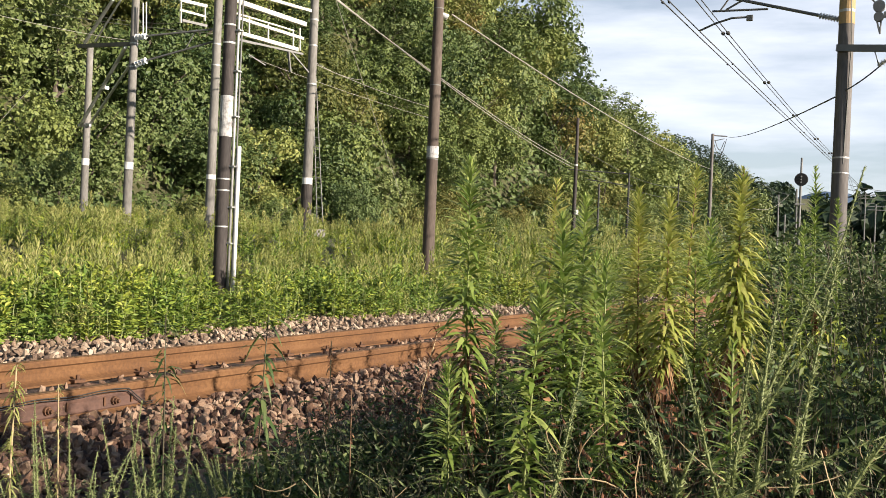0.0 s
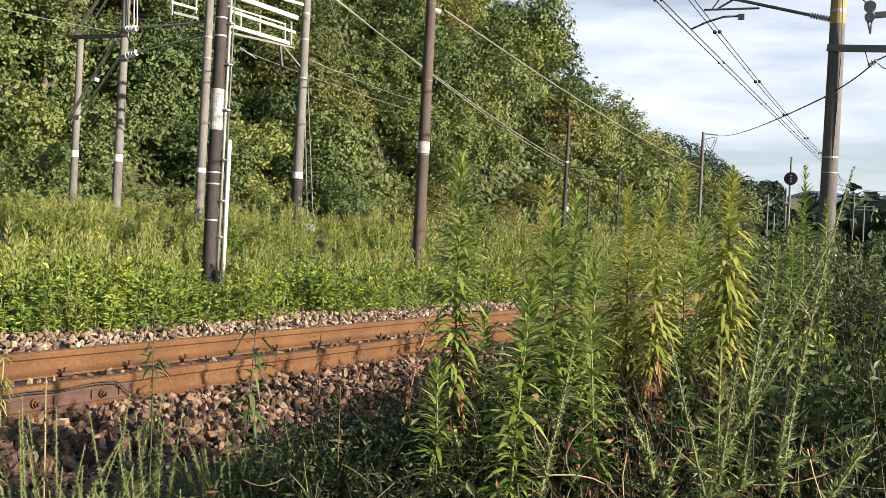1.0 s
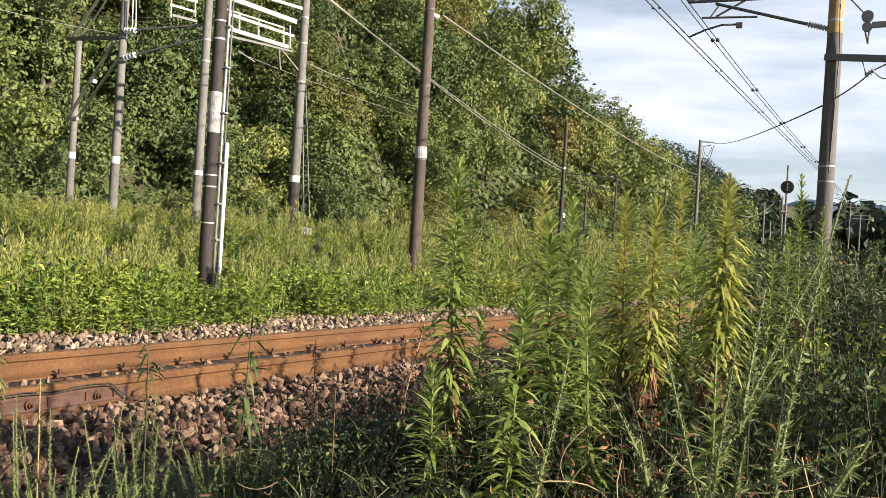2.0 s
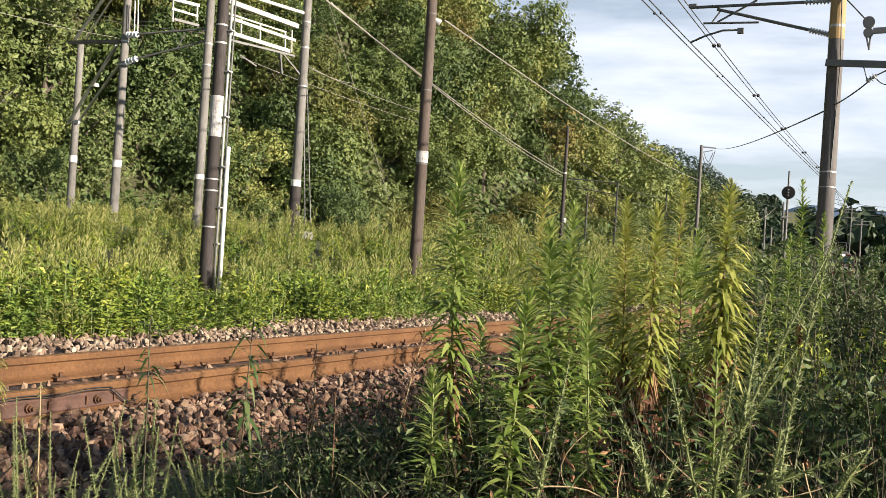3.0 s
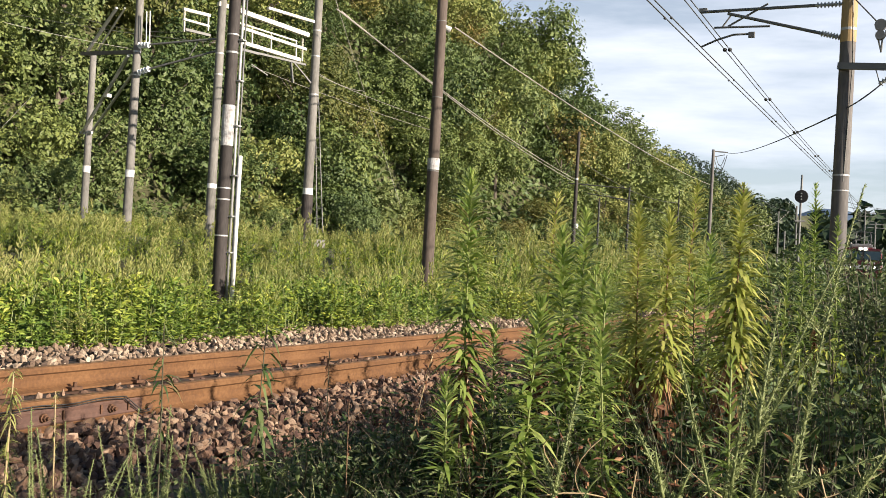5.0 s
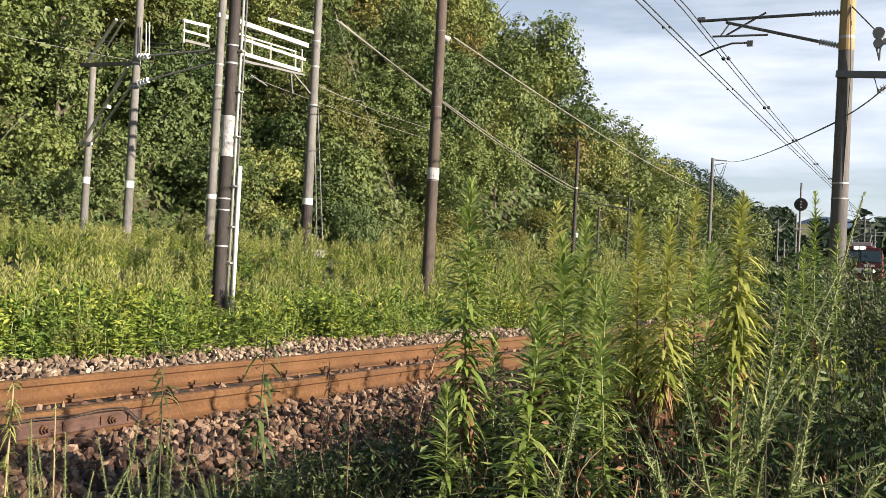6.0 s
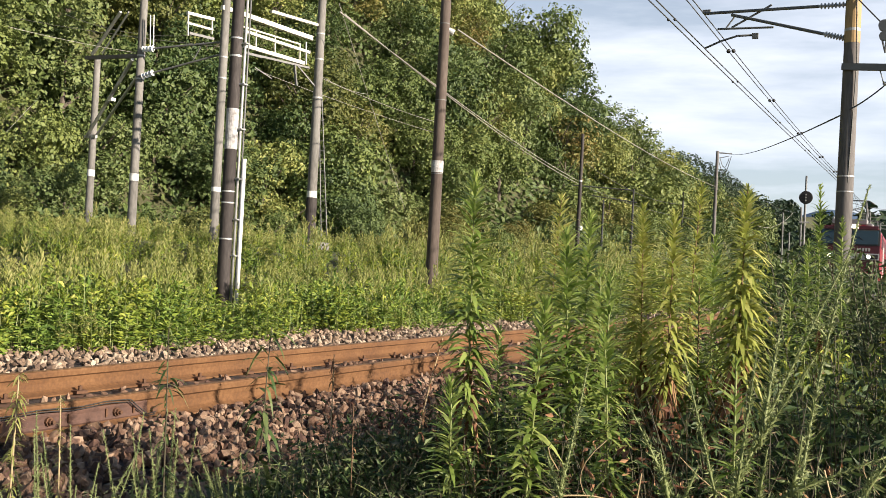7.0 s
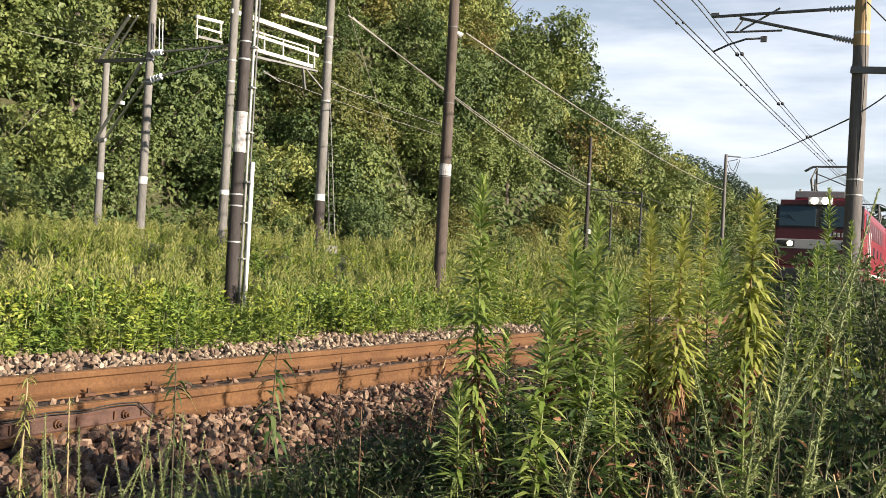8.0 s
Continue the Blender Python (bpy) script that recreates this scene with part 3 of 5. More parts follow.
def cable_pole():
    """Dark pole with cable pipes strapped up its side."""
    e = pole("utility_pole", (17.54, 14.15, 0.0), 8.0, 0.150, 0.125, M["pole_dark"], "dark tarred pole with cable pipes strapped to it", steel=((1.55, 1.58), (2.35, 2.38), (2.6, 2.63), (5.6, 5.64), (6.0, 6.03)))
    shaped("wrapping", tube([(0, 0, 3.55), (0, 0, 4.45)], 0.142, 20), M["tape"], e, "peeling white paper wrapping")
    for px, z1, r, m, lab in ((14.0, 8.0, 0.030, "galv", "grey steel pipe"), (20.0, 8.0, 0.018, "galv_dark", "dark cable"), (24.0, 3.35, 0.047, "white", "white plastic pipe")):
        d = px / 80.0 - 0.02
        x, y = d * 0.453 + 0.02, -d * 0.891 - 0.03
        shaped("pipe", tube([(x, y, 0), (x, y, z1 * 0.5), (x, y, z1)], r, 12), M[m], e, lab, smooth=True)
    for z in (1.2, 2.0, 2.9, 4.0, 5.0, 5.9):
        shaped("saddle", box((0.07, -0.14, z), (0.14, 0.26, 0.03)), M["galv"], e)


cable_pole()


def gantry():
    """Two masts that carry a white railed walkway."""
    a = pole("catenary_mast", (22.45, 18.56, 0.3), 9.8, 0.138, 0.112, M["pole_grey"], "grey concrete mast at one end of the walkway", bands=((2.97, 3.10),), steel=((6.2, 6.24), (6.8, 6.84)))
    b = pole("catenary_mast", (25.87, 17.6, 1.6), 10.5, 0.160, 0.120, M["pole_grey"], "concrete mast with a ladder on a concrete foot", bands=((2.05, 2.27), (3.10, 3.30)), steel=((6.2, 6.24), (7.4, 7.44), (8.2, 8.24)))
    shaped("collar", tube([(0, 0, 0.25), (0, 0, 1.5)], [0.175, 0.17], 20), M["pole_dark"], b, "dark painted collar")
    shaped("concrete_foot", box((0.08, -0.10, 0.0), (0.72, 0.72, 0.24)), M["pole_grey"], b, "pale concrete footing")
    lad = thing("ladder", (26.25, 17.1, 1.7), "narrow grey steel ladder leaning by the mast", "ladder")
    l0, l1 = into(lad, [(26.12, 17.12, 1.92), (25.92, 17.53, 6.92)])
    m0, m1 = into(lad, [(26.04, 17.28, 1.91), (25.88, 17.61, 6.92)])
    shaped("stile", tube([l0, l1], 0.016, 6), M["galv_dark"], lad)
    shaped("stile", tube([m0, m1], 0.016, 6), M["galv_dark"], lad)
    for k in range(16):
        t = (k + 0.5) / 16
        shaped("rung", tube([l0 + (l1 - l0) * t, m0 + (m1 - m0) * t], 0.012, 6), M["galv_dark"], lad)
    w = thing("walkway", (22.48, 18.55, 6.40), "cream-painted steel walkway between two masts", "walkway")
    for p, q, d, m in (((23.03, 18.40, 8.18), (25.53, 17.70, 8.01), 0.11, "cream"), ((23.09, 18.38, 7.71), (25.47, 17.71, 7.56), 0.07, "cream"), ((23.11, 18.37, 7.29), (25.27, 17.77, 7.19), 0.09, "cream"), ((23.04, 18.39, 7.83), (25.11, 17.81, 7.74), 0.035, "cream"),
                       ((23.12, 18.37, 7.09), (25.49, 17.71, 7.09), 0.05, "galv_dark"), ((21.22, 18.90, 7.81), (22.07, 18.67, 7.82), 0.07, "cream"), ((21.24, 18.90, 7.54), (22.05, 18.67, 7.52), 0.05, "cream"), ((21.32, 18.88, 7.27), (22.10, 18.66, 7.27), 0.06, "galv_dark"),
                       ((22.31, 18.60, 8.22), (23.06, 18.39, 8.19), 0.1, "cream"), ((24.00, 18.13, 8.50), (25.72, 17.64, 8.47), 0.07, "cream")):
        beam(w, "rail_bar", p, q, d * 1.35, d * 1.2, M[m])
    for p, q in (((23.49, 18.27, 7.79), (23.52, 18.26, 7.27)), ((24.17, 18.08, 7.76), (24.19, 18.07, 7.23)), ((25.09, 17.82, 7.74), (25.12, 17.81, 7.18)), ((22.01, 18.68, 7.86), (22.03, 18.68, 7.39)), ((21.26, 18.89, 7.83), (21.29, 18.89, 7.20)), ((25.32, 17.75, 7.86), (25.36, 17.74, 7.17))):
        beam(w, "post", p, q, 0.04, 0.04, M["cream"])
    for q0, q1, d in (((25.04, 17.83, 7.08), (25.81, 17.62, 6.52), 0.04), ((24.93, 17.86, 7.09), (25.05, 17.83, 6.46), 0.06), ((23.12, 18.37, 7.09), (23.75, 18.20, 7.08), 0.07), ((23.53, 18.26, 6.73), (24.13, 18.09, 6.51), 0.03)):
        beam(w, "strut", q0, q1, d, d, M["galv_dark"])


gantry()


def twin_masts():
    """Two masts braced against each other, with a bracket for the far line."""
    a = pole("catenary_mast", (25.68, 24.8, 0.6), 11.0, 0.16, 0.125, M["pole_grey"], "weathered concrete mast braced to its neighbour", bands=((3.52, 3.77),), steel=((7.0, 7.05), (7.8, 7.85)))
    b = pole("catenary_mast", (27.96, 29.2, 1.4), 8.4, 0.15, 0.12, M["pole_grey"], "weathered concrete mast behind the pair", bands=((3.87, 4.12),), steel=((5.4, 5.45),))
    w = thing("bracing", (27.0, 27.0, 7.5), "dull steel bracing between two masts", "bracing")
    for p, q, d in (((27.77, 29.59, 8.40), (25.63, 24.89, 7.81), 0.13), ((27.85, 29.43, 5.38), (25.55, 25.05, 7.68), 0.09), ((28.00, 29.12, 5.40), (25.65, 24.86, 7.15), 0.07), ((27.86, 29.40, 8.54), (26.82, 27.00, 9.76), 0.09), ((28.04, 29.05, 8.60), (26.95, 26.74, 9.77), 0.05), ((27.90, 29.55, 5.39), (27.87, 28.93, 5.38), 0.1)):
        beam(w, "brace", p, q, d, d, M["pole_mast"] if d > 0.1 else M["galv"])
    shaped("tag", box(into(w, [(26.75, 27.13, 6.56)])[0], (0.2, 0.2, 0.12)), M["white"], w, "small white tag")
    c = thing("bracket_arm", (25.7, 24.6, 7.4), "dark bracket arm with pale insulators", "bracket arm")
    insulator(c, (25.53, 24.65, 8.00), (25.58, 24.09, 8.02), M["white"], 4, 0.11)
    insulator(c, (25.55, 24.61, 7.06), (25.59, 24.06, 7.22), M["white"], 4, 0.11)
    rod(c, "tube", (25.56, 24.13, 8.02), (26.08, 21.72, 8.22), 0.035, M["galv_dark"])
    rod(c, "tube", (25.58, 24.09, 7.20), (26.14, 21.61, 7.85), 0.035, M["galv_dark"])
    rod(c, "tube", (25.93, 22.71, 7.64), (25.99, 22.36, 8.24), 0.02, M["galv_dark"])
    for p, q in (((25.58, 24.32, 8.11), (25.56, 24.36, 9.16)), ((25.63, 24.22, 8.12), (25.61, 24.26, 9.17))):
        rod(c, "lead", p, q, 0.02, M["galv"])


twin_masts()


def far_masts():
    e = pole("utility_pole", (57.25, 19.6, 2.0), 9.5, 0.13, 0.09, M["pole_dark"], "slim grey pole before the wooded slope", steel=((6.6, 6.7),))
    rod(e, "cross_arm", (57.03, 20.03, 6.38), (58.62, 16.81, 6.26), 0.035, M["cable"])
    rod(e, "cross_arm", (58.53, 19.25, 5.89), (59.77, 16.75, 5.60), 0.03, M["cable"])
    shaped("lamp", tube(into(e, [(56.83, 19.31, 3.93), (56.83, 19.30, 3.66)]), 0.12, 10), M["white"], e, "small white fitting")
    for a, b in (((67.49, 21.44, 6.28), (67.53, 21.35, 4.14)), ((89.97, 21.09, 8.84), (90.01, 21.01, 6.80)), ((64.52, 18.43, 6.83), (64.54, 18.37, 5.37))):
        f = thing("pole", (b[0], b[1], float(land_z(b[0], b[1])) - 0.1), "thin far pole half hidden by brush", "pole")
        shaped("shaft", tube([(0, 0, 0), (0, 0, a[2] - f.matrix_basis.translation.z)], [0.09, 0.06], 8), M["cable"], f)
    e = pole("utility_pole", (76.08, 15.35, 1.9), 10.8, 0.15, 0.11, M["pole_mast"], "grey pole with a small cross arm and droppers")
    rod(e, "cross_arm", (76.09, 15.33, 10.68), (76.56, 14.37, 10.64), 0.05, M["galv_dark"])
    rod(e, "cross_arm", (76.10, 15.31, 10.25), (76.47, 14.56, 10.46), 0.03, M["galv_dark"])
    s = np.linspace(0, 1, 10)
    for p, q, sag in (((76.14, 15.23, 10.00), (76.55, 14.41, 10.46), 1.1), ((76.17, 15.16, 10.26), (76.48, 14.55, 10.29), 0.68)):
        line = np.array(p) + (np.array(q) - np.array(p)) * s[:, None]
        line[:, 2] -= sag * np.sin(math.pi * s)
        shaped("jumper", tube(into(e, line), 0.025, 5), M["wire"], e)
    # signal with a round black target
    e = pole("signal_mast", (73.8, 8.65, 2.3), 8.75, 0.10, 0.07, M["galv_dark"], "black railway signal with a round target on a thin mast")
    tagged(e, category="signal")
    c = into(e, [(73.40, 8.58, 7.19)])[0]
    d = np.array([-0.99, -0.12, 0.0])
    shaped("target", tube([c - d * 0.05, c, c + d * 0.05], [0.40, 0.46, 0.42], 24), M["black"], e, "round black target")
    for dz in (0.2, 0.0, -0.2):
        q = c + d * 0.06 + np.array([0, 0, dz])
        shaped("lens", tube([q, q + d * 0.08], [0.05, 0.045], 12), M["insulator"], e)
    rod(e, "side_post", (73.27, 8.84, 6.50), (73.30, 8.78, 3.14), 0.07, M["galv_dark"])
    rod(e, "platform", (73.01, 8.91, 5.42), (73.32, 8.28, 5.45), 0.06, M["galv_dark"])
    # far masts with arms at the end of the yard
    for b, top, arms in (((141.48, 7.14, 5.20), (141.47, 7.18, 9.48), (0.3, 0.75)), ((162.54, 9.68, 7.43), (162.52, 9.73, 12.54), (0.5, 1.0, 1.7)), ((125.41, 17.09, 4.38), (125.38, 17.17, 9.50), ()), ((120.53, 15.68, 2.98), (120.51, 15.72, 6.90), ())):
        z0 = float(land_z(b[0], b[1]))
        e = thing("catenary_mast", (b[0], b[1], z0), "far grey mast at the end of the yard", "pole")
        shaped("shaft", tube(into(e, [(b[0], b[1], z0), top]), 0.10, 8), M["galv_dark"], e)
        for q in arms:
            rod(e, "cross_arm", (top[0] - 0.4, top[1] + 0.95, top[2] - q), (top[0] + 0.5, top[1] - 1.25, top[2] - q), 0.05, M["galv_dark"])
    c = (73.60, 9.06, 1.75)
    e = thing("relay_cabinet", (c[0], c[1], float(land_z(c[0], c[1]))), "pale trackside cabinet with a dark hood", "cabinet")
    top = 2.1 - e.matrix_basis.translation.z
    part("cabinet_body", soft_box((0, 0, top * 0.5), (0.7, 0.5, top), 0.03), M["galv"], e)
    part("hood", soft_box((0, 0, top + 0.12), (1.1, 0.9, 0.24), 0.04), M["cable"], e, "dark hood")
    for a, b in (((161.29, 12.21, 13.53), (166.59, 1.50, 13.20)), ((161.31, 12.19, 12.85), (166.60, 1.47, 12.52)), ((150.56, 11.35, 11.45), (155.51, 1.35, 11.14))):
        wire(a, b, 0.6, 0.035, M["wire"], "thin dark line of the far yard")


far_masts()


def lines():
    # twin contact wires and twin carrying wires over the track
    us = np.array([-30.0, 20.6, 62.0, 104.0, 150.0])
    ys = np.array([4.75, 4.57, 4.12, 6.5, 11.6])
    for off in (-0.06, 0.06):
        for k in range(4):
            a, b = us[k], us[k + 1]
            wire((a, ys[k] + off, 5.98), (b, ys[k + 1] + off, 5.98), 0.03, 0.012, M["wire"], "grooved copper contact wire over the track", group="contact wires")
            wire((a, max(4.82, ys[k] * (k > 1)) + off, 6.95), (b, max(4.82, ys[k + 1] * (k > 0)) + off, 6.95), 0.20, 0.012, M["wire"], "twin carrying wire over the contact wire", group="carrying wires")
    spacers = [(u, 4.82, 6.95 - 0.2 * 4 * q * (1 - q), 0.05) for u in (18.6, 24.9, 31.6, 38.5, 45.9, 52.4) for q in [max(0.0, (u - 20.6) / 41.4)]]
    spacers += [(u, float(np.interp(u, us, ys)), 5.96, 0.026) for u in (18.0, 24.1, 30.6, 37.2, 44.0, 51.0)]
    for u, y, z, r in spacers:
        e = thing("wire_clip", (u, y, z), "small dark spacer between twin wires", "wire clip", "spacers on the overhead wires")
        for o in (-0.06, 0.06):
            shaped("jaw", tube([(-r, o, 0), (-0.5 * r, o, 0), (0.5 * r, o, 0), (r, o, 0)], [0.4 * r, r, r, 0.4 * r], 8), M["cable"], e)
    # cable from the far pole to the near mast and on
    wire((76.58, 14.33, 10.60), (19.87, 1.79, 4.44), 0.25, 0.016, M["wire"], "dark sagging cable to the mast")
    wire((19.66, 1.60, 4.52), (19.58, 0.98, 4.98), 0.03, 0.014, M["wire"], "dark cable running on from the mast")
    wire((19.58, 0.94, 5.03), (19.60, 0.30, 5.42), 0.02, 0.014, M["wire"], "dark cable running on from the mast")
    # lines across the slope
    slope_lines = [((21.51, 10.66, 6.94), (76.06, 15.38, 8.11), 0.35, "wire_light"), ((20.23, 13.24, 7.22), (57.18, 19.73, 6.66), 0.25, "wire_light"), ((21.13, 13.69, 7.42), (57.18, 19.73, 6.49), 0.3, "wire_light"), ((25.27, 16.59, 8.97), (29.82, 16.41, 2.96), 0.02, "wire_light"),
                         ((25.94, 17.49, 6.83), (35.51, 18.43, 6.94), 0.08, "wire_light"), ((27.42, 21.27, 7.56), (40.19, 20.26, 7.03), 0.1, "wire_light"), ((25.94, 17.49, 6.89), (30.86, 18.83, 7.25), 0.1, "wire_light"), ((20.85, 25.53, 7.72), (25.60, 24.96, 7.92), 0.05, "wire_light")]
    slope_lines += [((27.80, 34.06, 10.27), (26.89, 22.34, 8.28), 0.1, "wire_light"), ((28.80, 32.03, 10.50), (28.01, 24.59, 9.05), 0.3, "wire_light"), ((23.00, 27.95, 4.86), (27.03, 31.08, 6.86), 0.0, "wire_light"), ((57.29, 19.51, 6.40), (91.33, 18.34, 6.41), 0.5, "wire"), ((76.26, 14.99, 9.75), (136.54, 17.14, 10.25), 0.8, "wire"),
                         ((102.25, 18.82, 8.76), (115.43, 14.73, 8.86), 2.0, "wire_light"), ((57.39, 19.32, 7.71), (89.99, 21.05, 7.71), 0.6, "wire"), ((89.56, 21.93, 6.75), (113.69, 18.24, 4.00), 0.5, "wire")]
    for a, b, sag, m in slope_lines:
        wire(a, b, sag, 0.009 if np.linalg.norm(np.array(b)[:2]) < 60 else 0.018, M[m], "thin line strung across the wooded slope", group="lines across the slope")


lines()


# ---- woods ----
def crown(rng, rad, high, n, leaf, clumps=13, sprays=15):
    """A crown of clumps, each clump a shell of leafy sprays with gaps between; foot at the origin."""
    C = rng.normal(size=(clumps, 3))
    C /= np.linalg.norm(C, axis=1, keepdims=True)
    C *= (rng.uniform(0.35, 0.85, clumps))[:, None] * np.array([rad, rad, high * 0.5])
    C[:, 2] += high * 0.55
    R = rng.uniform(0.30, 0.58, clumps) * rad
    k = np.repeat(np.arange(clumps), sprays)
    N = rng.normal(size=(len(k), 3))
    N[:, 2] += 0.35
    N /= np.linalg.norm(N, axis=1, keepdims=True)
    S = C[k] + N * (R[k] * rng.uniform(0.72, 1.12, len(k)))[:, None]
    w = R[k] ** 1.5 * rng.uniform(0.5, 1.5, len(k))
    j = rng.choice(len(k), n, p=w / w.sum())
    wide = 0.165 * (R[k[j]] * rng.uniform(0.7, 1.3, n))[:, None]
    off = rng.normal(size=(n, 3))
    off -= N[j] * (off * N[j]).sum(1, keepdims=True) * 0.55
    P = S[j] + off * wide * np.array([1.35, 1.35, 1.0])
    P[:, 2] -= 0.5 * np.linalg.norm(off[:, :2], axis=1) * wide[:, 0]
    face = N[j] + 0.5 * off + 0.45 * rng.normal(size=(n, 3)) + np.array([0, 0, 0.35])
    # larger leaves inside close the crown
    m = n // 9
    k = rng.integers(0, clumps, m)
    Q = C[k] + rng.normal(size=(m, 3)) * (R[k] * 0.42)[:, None]
    return join([cards(P, face, leaf * rng.uniform(0.55, 1.3, n), rng), cards(Q, rng.normal(size=(m, 3)) + np.array([-0.3, -0.6, 0.3]), leaf * rng.uniform(1.2, 2.0, m), rng)])


def trunk(rng, high, r):
    g = [tube([(0, 0, -0.6), (0.1, 0, high * 0.3), (-0.1, 0.12, high * 0.6)], [r, r * 0.75, r * 0.4], 7)]
    for k in range(5):
        a = rng.uniform(0, 6.28)
        z = high * rng.uniform(0.25, 0.5)
        d = np.array([math.cos(a), math.sin(a), 0.9])
        g.append(tube([(0, 0, z), tuple(np.array([0, 0, z]) + d * high * 0.14), tuple(np.array([0, 0, z]) + d * high * 0.3)], [r * 0.45, r * 0.3, r * 0.1], 5))
    return join(g)


def woods():
    rng = np.random.default_rng(11)
    protos = []
    specs = [("leaf_tree", 2.7, 5.2, 6000, 0.135), ("leaf_tree", 3.1, 6.0, 7000, 0.14), ("leaf_yellow", 2.5, 4.8, 5200, 0.125), ("leaf_dark", 2.9, 6.2, 6400, 0.14), ("leaf_tree", 2.2, 4.2, 4400, 0.125), ("leaf_dark", 2.4, 5.0, 4800, 0.13)]
    for coarse in (0, 1):
        for m, rad, high, n, leaf in specs:
            if coarse:
                n, leaf = int(n * 0.5), leaf * 1.22
            geo = crown(rng, rad, high, n, leaf)
            cm = fast_mesh("crown", *geo)
            cm.materials.append(M[m])
            tm = fast_mesh("trunk", *trunk(rng, high, 0.16))
            tm.materials.append(M["bark"])
            protos.append((cm, tm, m))
    words = {"leaf_tree": "broadleaf tree with dense green foliage on the slope", "leaf_yellow": "broadleaf tree with yellowing foliage on the slope", "leaf_dark": "dark green evergreen tree on the slope"}
    spots = []
    for i in range(120):
        for j in range(-1, 12):
            u = 14 + i * 1.0 * (2.9 + 0.012 * i) + rng.normal(0, 0.6)
            q = -0.6 + (j + 0.5 * (i % 2)) * 3.3 + rng.normal(0, 0.6)
            spots.append((u, q))
    for u, q in spots:
        v = np.interp(u, HILL_U, FOOT_V) + q
        az = math.degrees(math.atan2(v, u))
        z = float(land_z(u, v))
        el = math.degrees(math.atan2(z, math.hypot(u, v)))
        if az > 54 or az < 9 or u > 150 or q > 34 or (u > 85 and rng.random() < 0.45) or (el > 20 and rng.random() < 0.6):
            continue
        k = int(rng.choice(6, p=[0.26, 0.24, 0.17, 0.13, 0.12, 0.08]))
        if u < 42 and el < 15:
            k = int(rng.choice([0, 1, 3, 5, 2], p=[0.22, 0.18, 0.28, 0.24, 0.08]))
        if u > 95:
            k = int(rng.choice([0, 1, 3, 5, 2], p=[0.2, 0.25, 0.3, 0.15, 0.1]))
        cm, tm, m = protos[k + (6 if u > 72 or el > 14 else 0)]
        e = thing("tree", (u, v, z - (0.9 if q < 3 else 0.3)), words[m], "tree", "trees on the slope")
        e.matrix_basis = e.matrix_basis @ Matrix.Rotation(rng.uniform(0, 6.28), 4, "Z")
        sc = rng.uniform(0.74, 1.22) * (1.12 if u > 80 else 1.0) * (0.55 if q < -1 else 0.78 if q < 2 else 1)
        for nm, me in (("crown", cm), ("trunk", tm)):
            o = new(nm, me)
            o.parent = e
            o.scale = (sc, sc, sc * rng.uniform(0.9, 1.1))
    # the tall round evergreens that stand out on the crest
    for u, v, sc, k in ((101.0, 38.0, 1.35, 9), (97.5, 39.0, 1.5, 7)):
        cm, tm, m = protos[k]
        e = thing("tree", (u, v, float(land_z(u, v)) - 0.4), "tall round dark green tree on the crest", "tree", "trees on the slope")
        for nm, me in (("crown", cm), ("trunk", tm)):
            o = new(nm, me)
            o.parent = e
            o.scale = (sc, sc, sc * 1.1)
    # the wood where the valley bends away, its shade put into darker leaf colour
    dark = fast_mesh("crown", *crown(rng, 2.9, 6.2, 3400, 0.17))
    dark.materials.append(M["leaf_far"])
    bole = fast_mesh("trunk", *trunk(rng, 6.2, 0.16))
    bole.materials.append(M["bark"])
    for u, v, sc in ((138, 34.5, 1.55), (143, 33.5, 1.7), (147, 36.5, 1.95), (150, 31.0, 1.8), (155, 34.0, 1.95), (160, 37.5, 2.0), (164, 31.5, 1.8), (169, 34.5, 1.9), (176, 32.0, 1.7), (184, 34.5, 1.7), (186, 29.0, 1.6), (132, 30.0, 1.3), (140, 28.5, 1.3)):
        e = thing("tree", (u, v, float(land_z(u, v)) - 0.4), "tall tree in the wood down the valley, shade in its leaf colour", "tree", "trees down the valley")
        for nm, me in (("crown", dark), ("trunk", bole)):
            o = new(nm, me)
            o.parent = e
            o.scale = (sc * 0.85, sc * 0.85, sc * 0.74)
    # creepers and brush that cover the earth between the trunks, leaves darkened for gap shade
    n = 64000
    u, q = 12 + 138 * rng.uniform(0, 1, n) ** 1.4, rng.uniform(-3.5, 26, n)
    v = np.interp(u, HILL_U, FOOT_V) + q
    keep = (np.arctan2(v, u) < 0.95) & (np.arctan2(v, u) > 0.14)
    u, v = u[keep], v[keep]
    z = land_z(u, v) + rng.uniform(0.0, 1.5, len(u)) * (0.7 + 0.5 * np.sin(u * 0.9) * np.sin(v * 1.1))
    N = rng.normal(size=(len(u), 3)) * 0.7 + np.array([0, -0.7, 0.6])
    ob = shaped("creepers", cards(np.stack([u, v, z], 1), N, np.interp(u, [20, 70, 150], [0.26, 0.36, 0.6]) * rng.uniform(0.6, 1.3, len(u)), rng), M["leaf_dark"])
    tagged(ob, "green creepers and brush over the slope", "brush", kind="stuff")
    n = 16000
    u, v = rng.uniform(36, 150, n), rng.uniform(7.2, 21, n)
    z = land_z(u, v) + rng.uniform(0, 0.9, n) * (0.7 + 0.5 * np.sin(u * 0.7) * np.sin(v * 0.9))
    ob = shaped("brush", cards(np.stack([u, v, z], 1), rng.normal(size=(n, 3)) + np.array([-0.3, -0.6, 0.6]), np.interp(u, [36, 150], [0.2, 0.6]), rng), M["leaf_tree"])
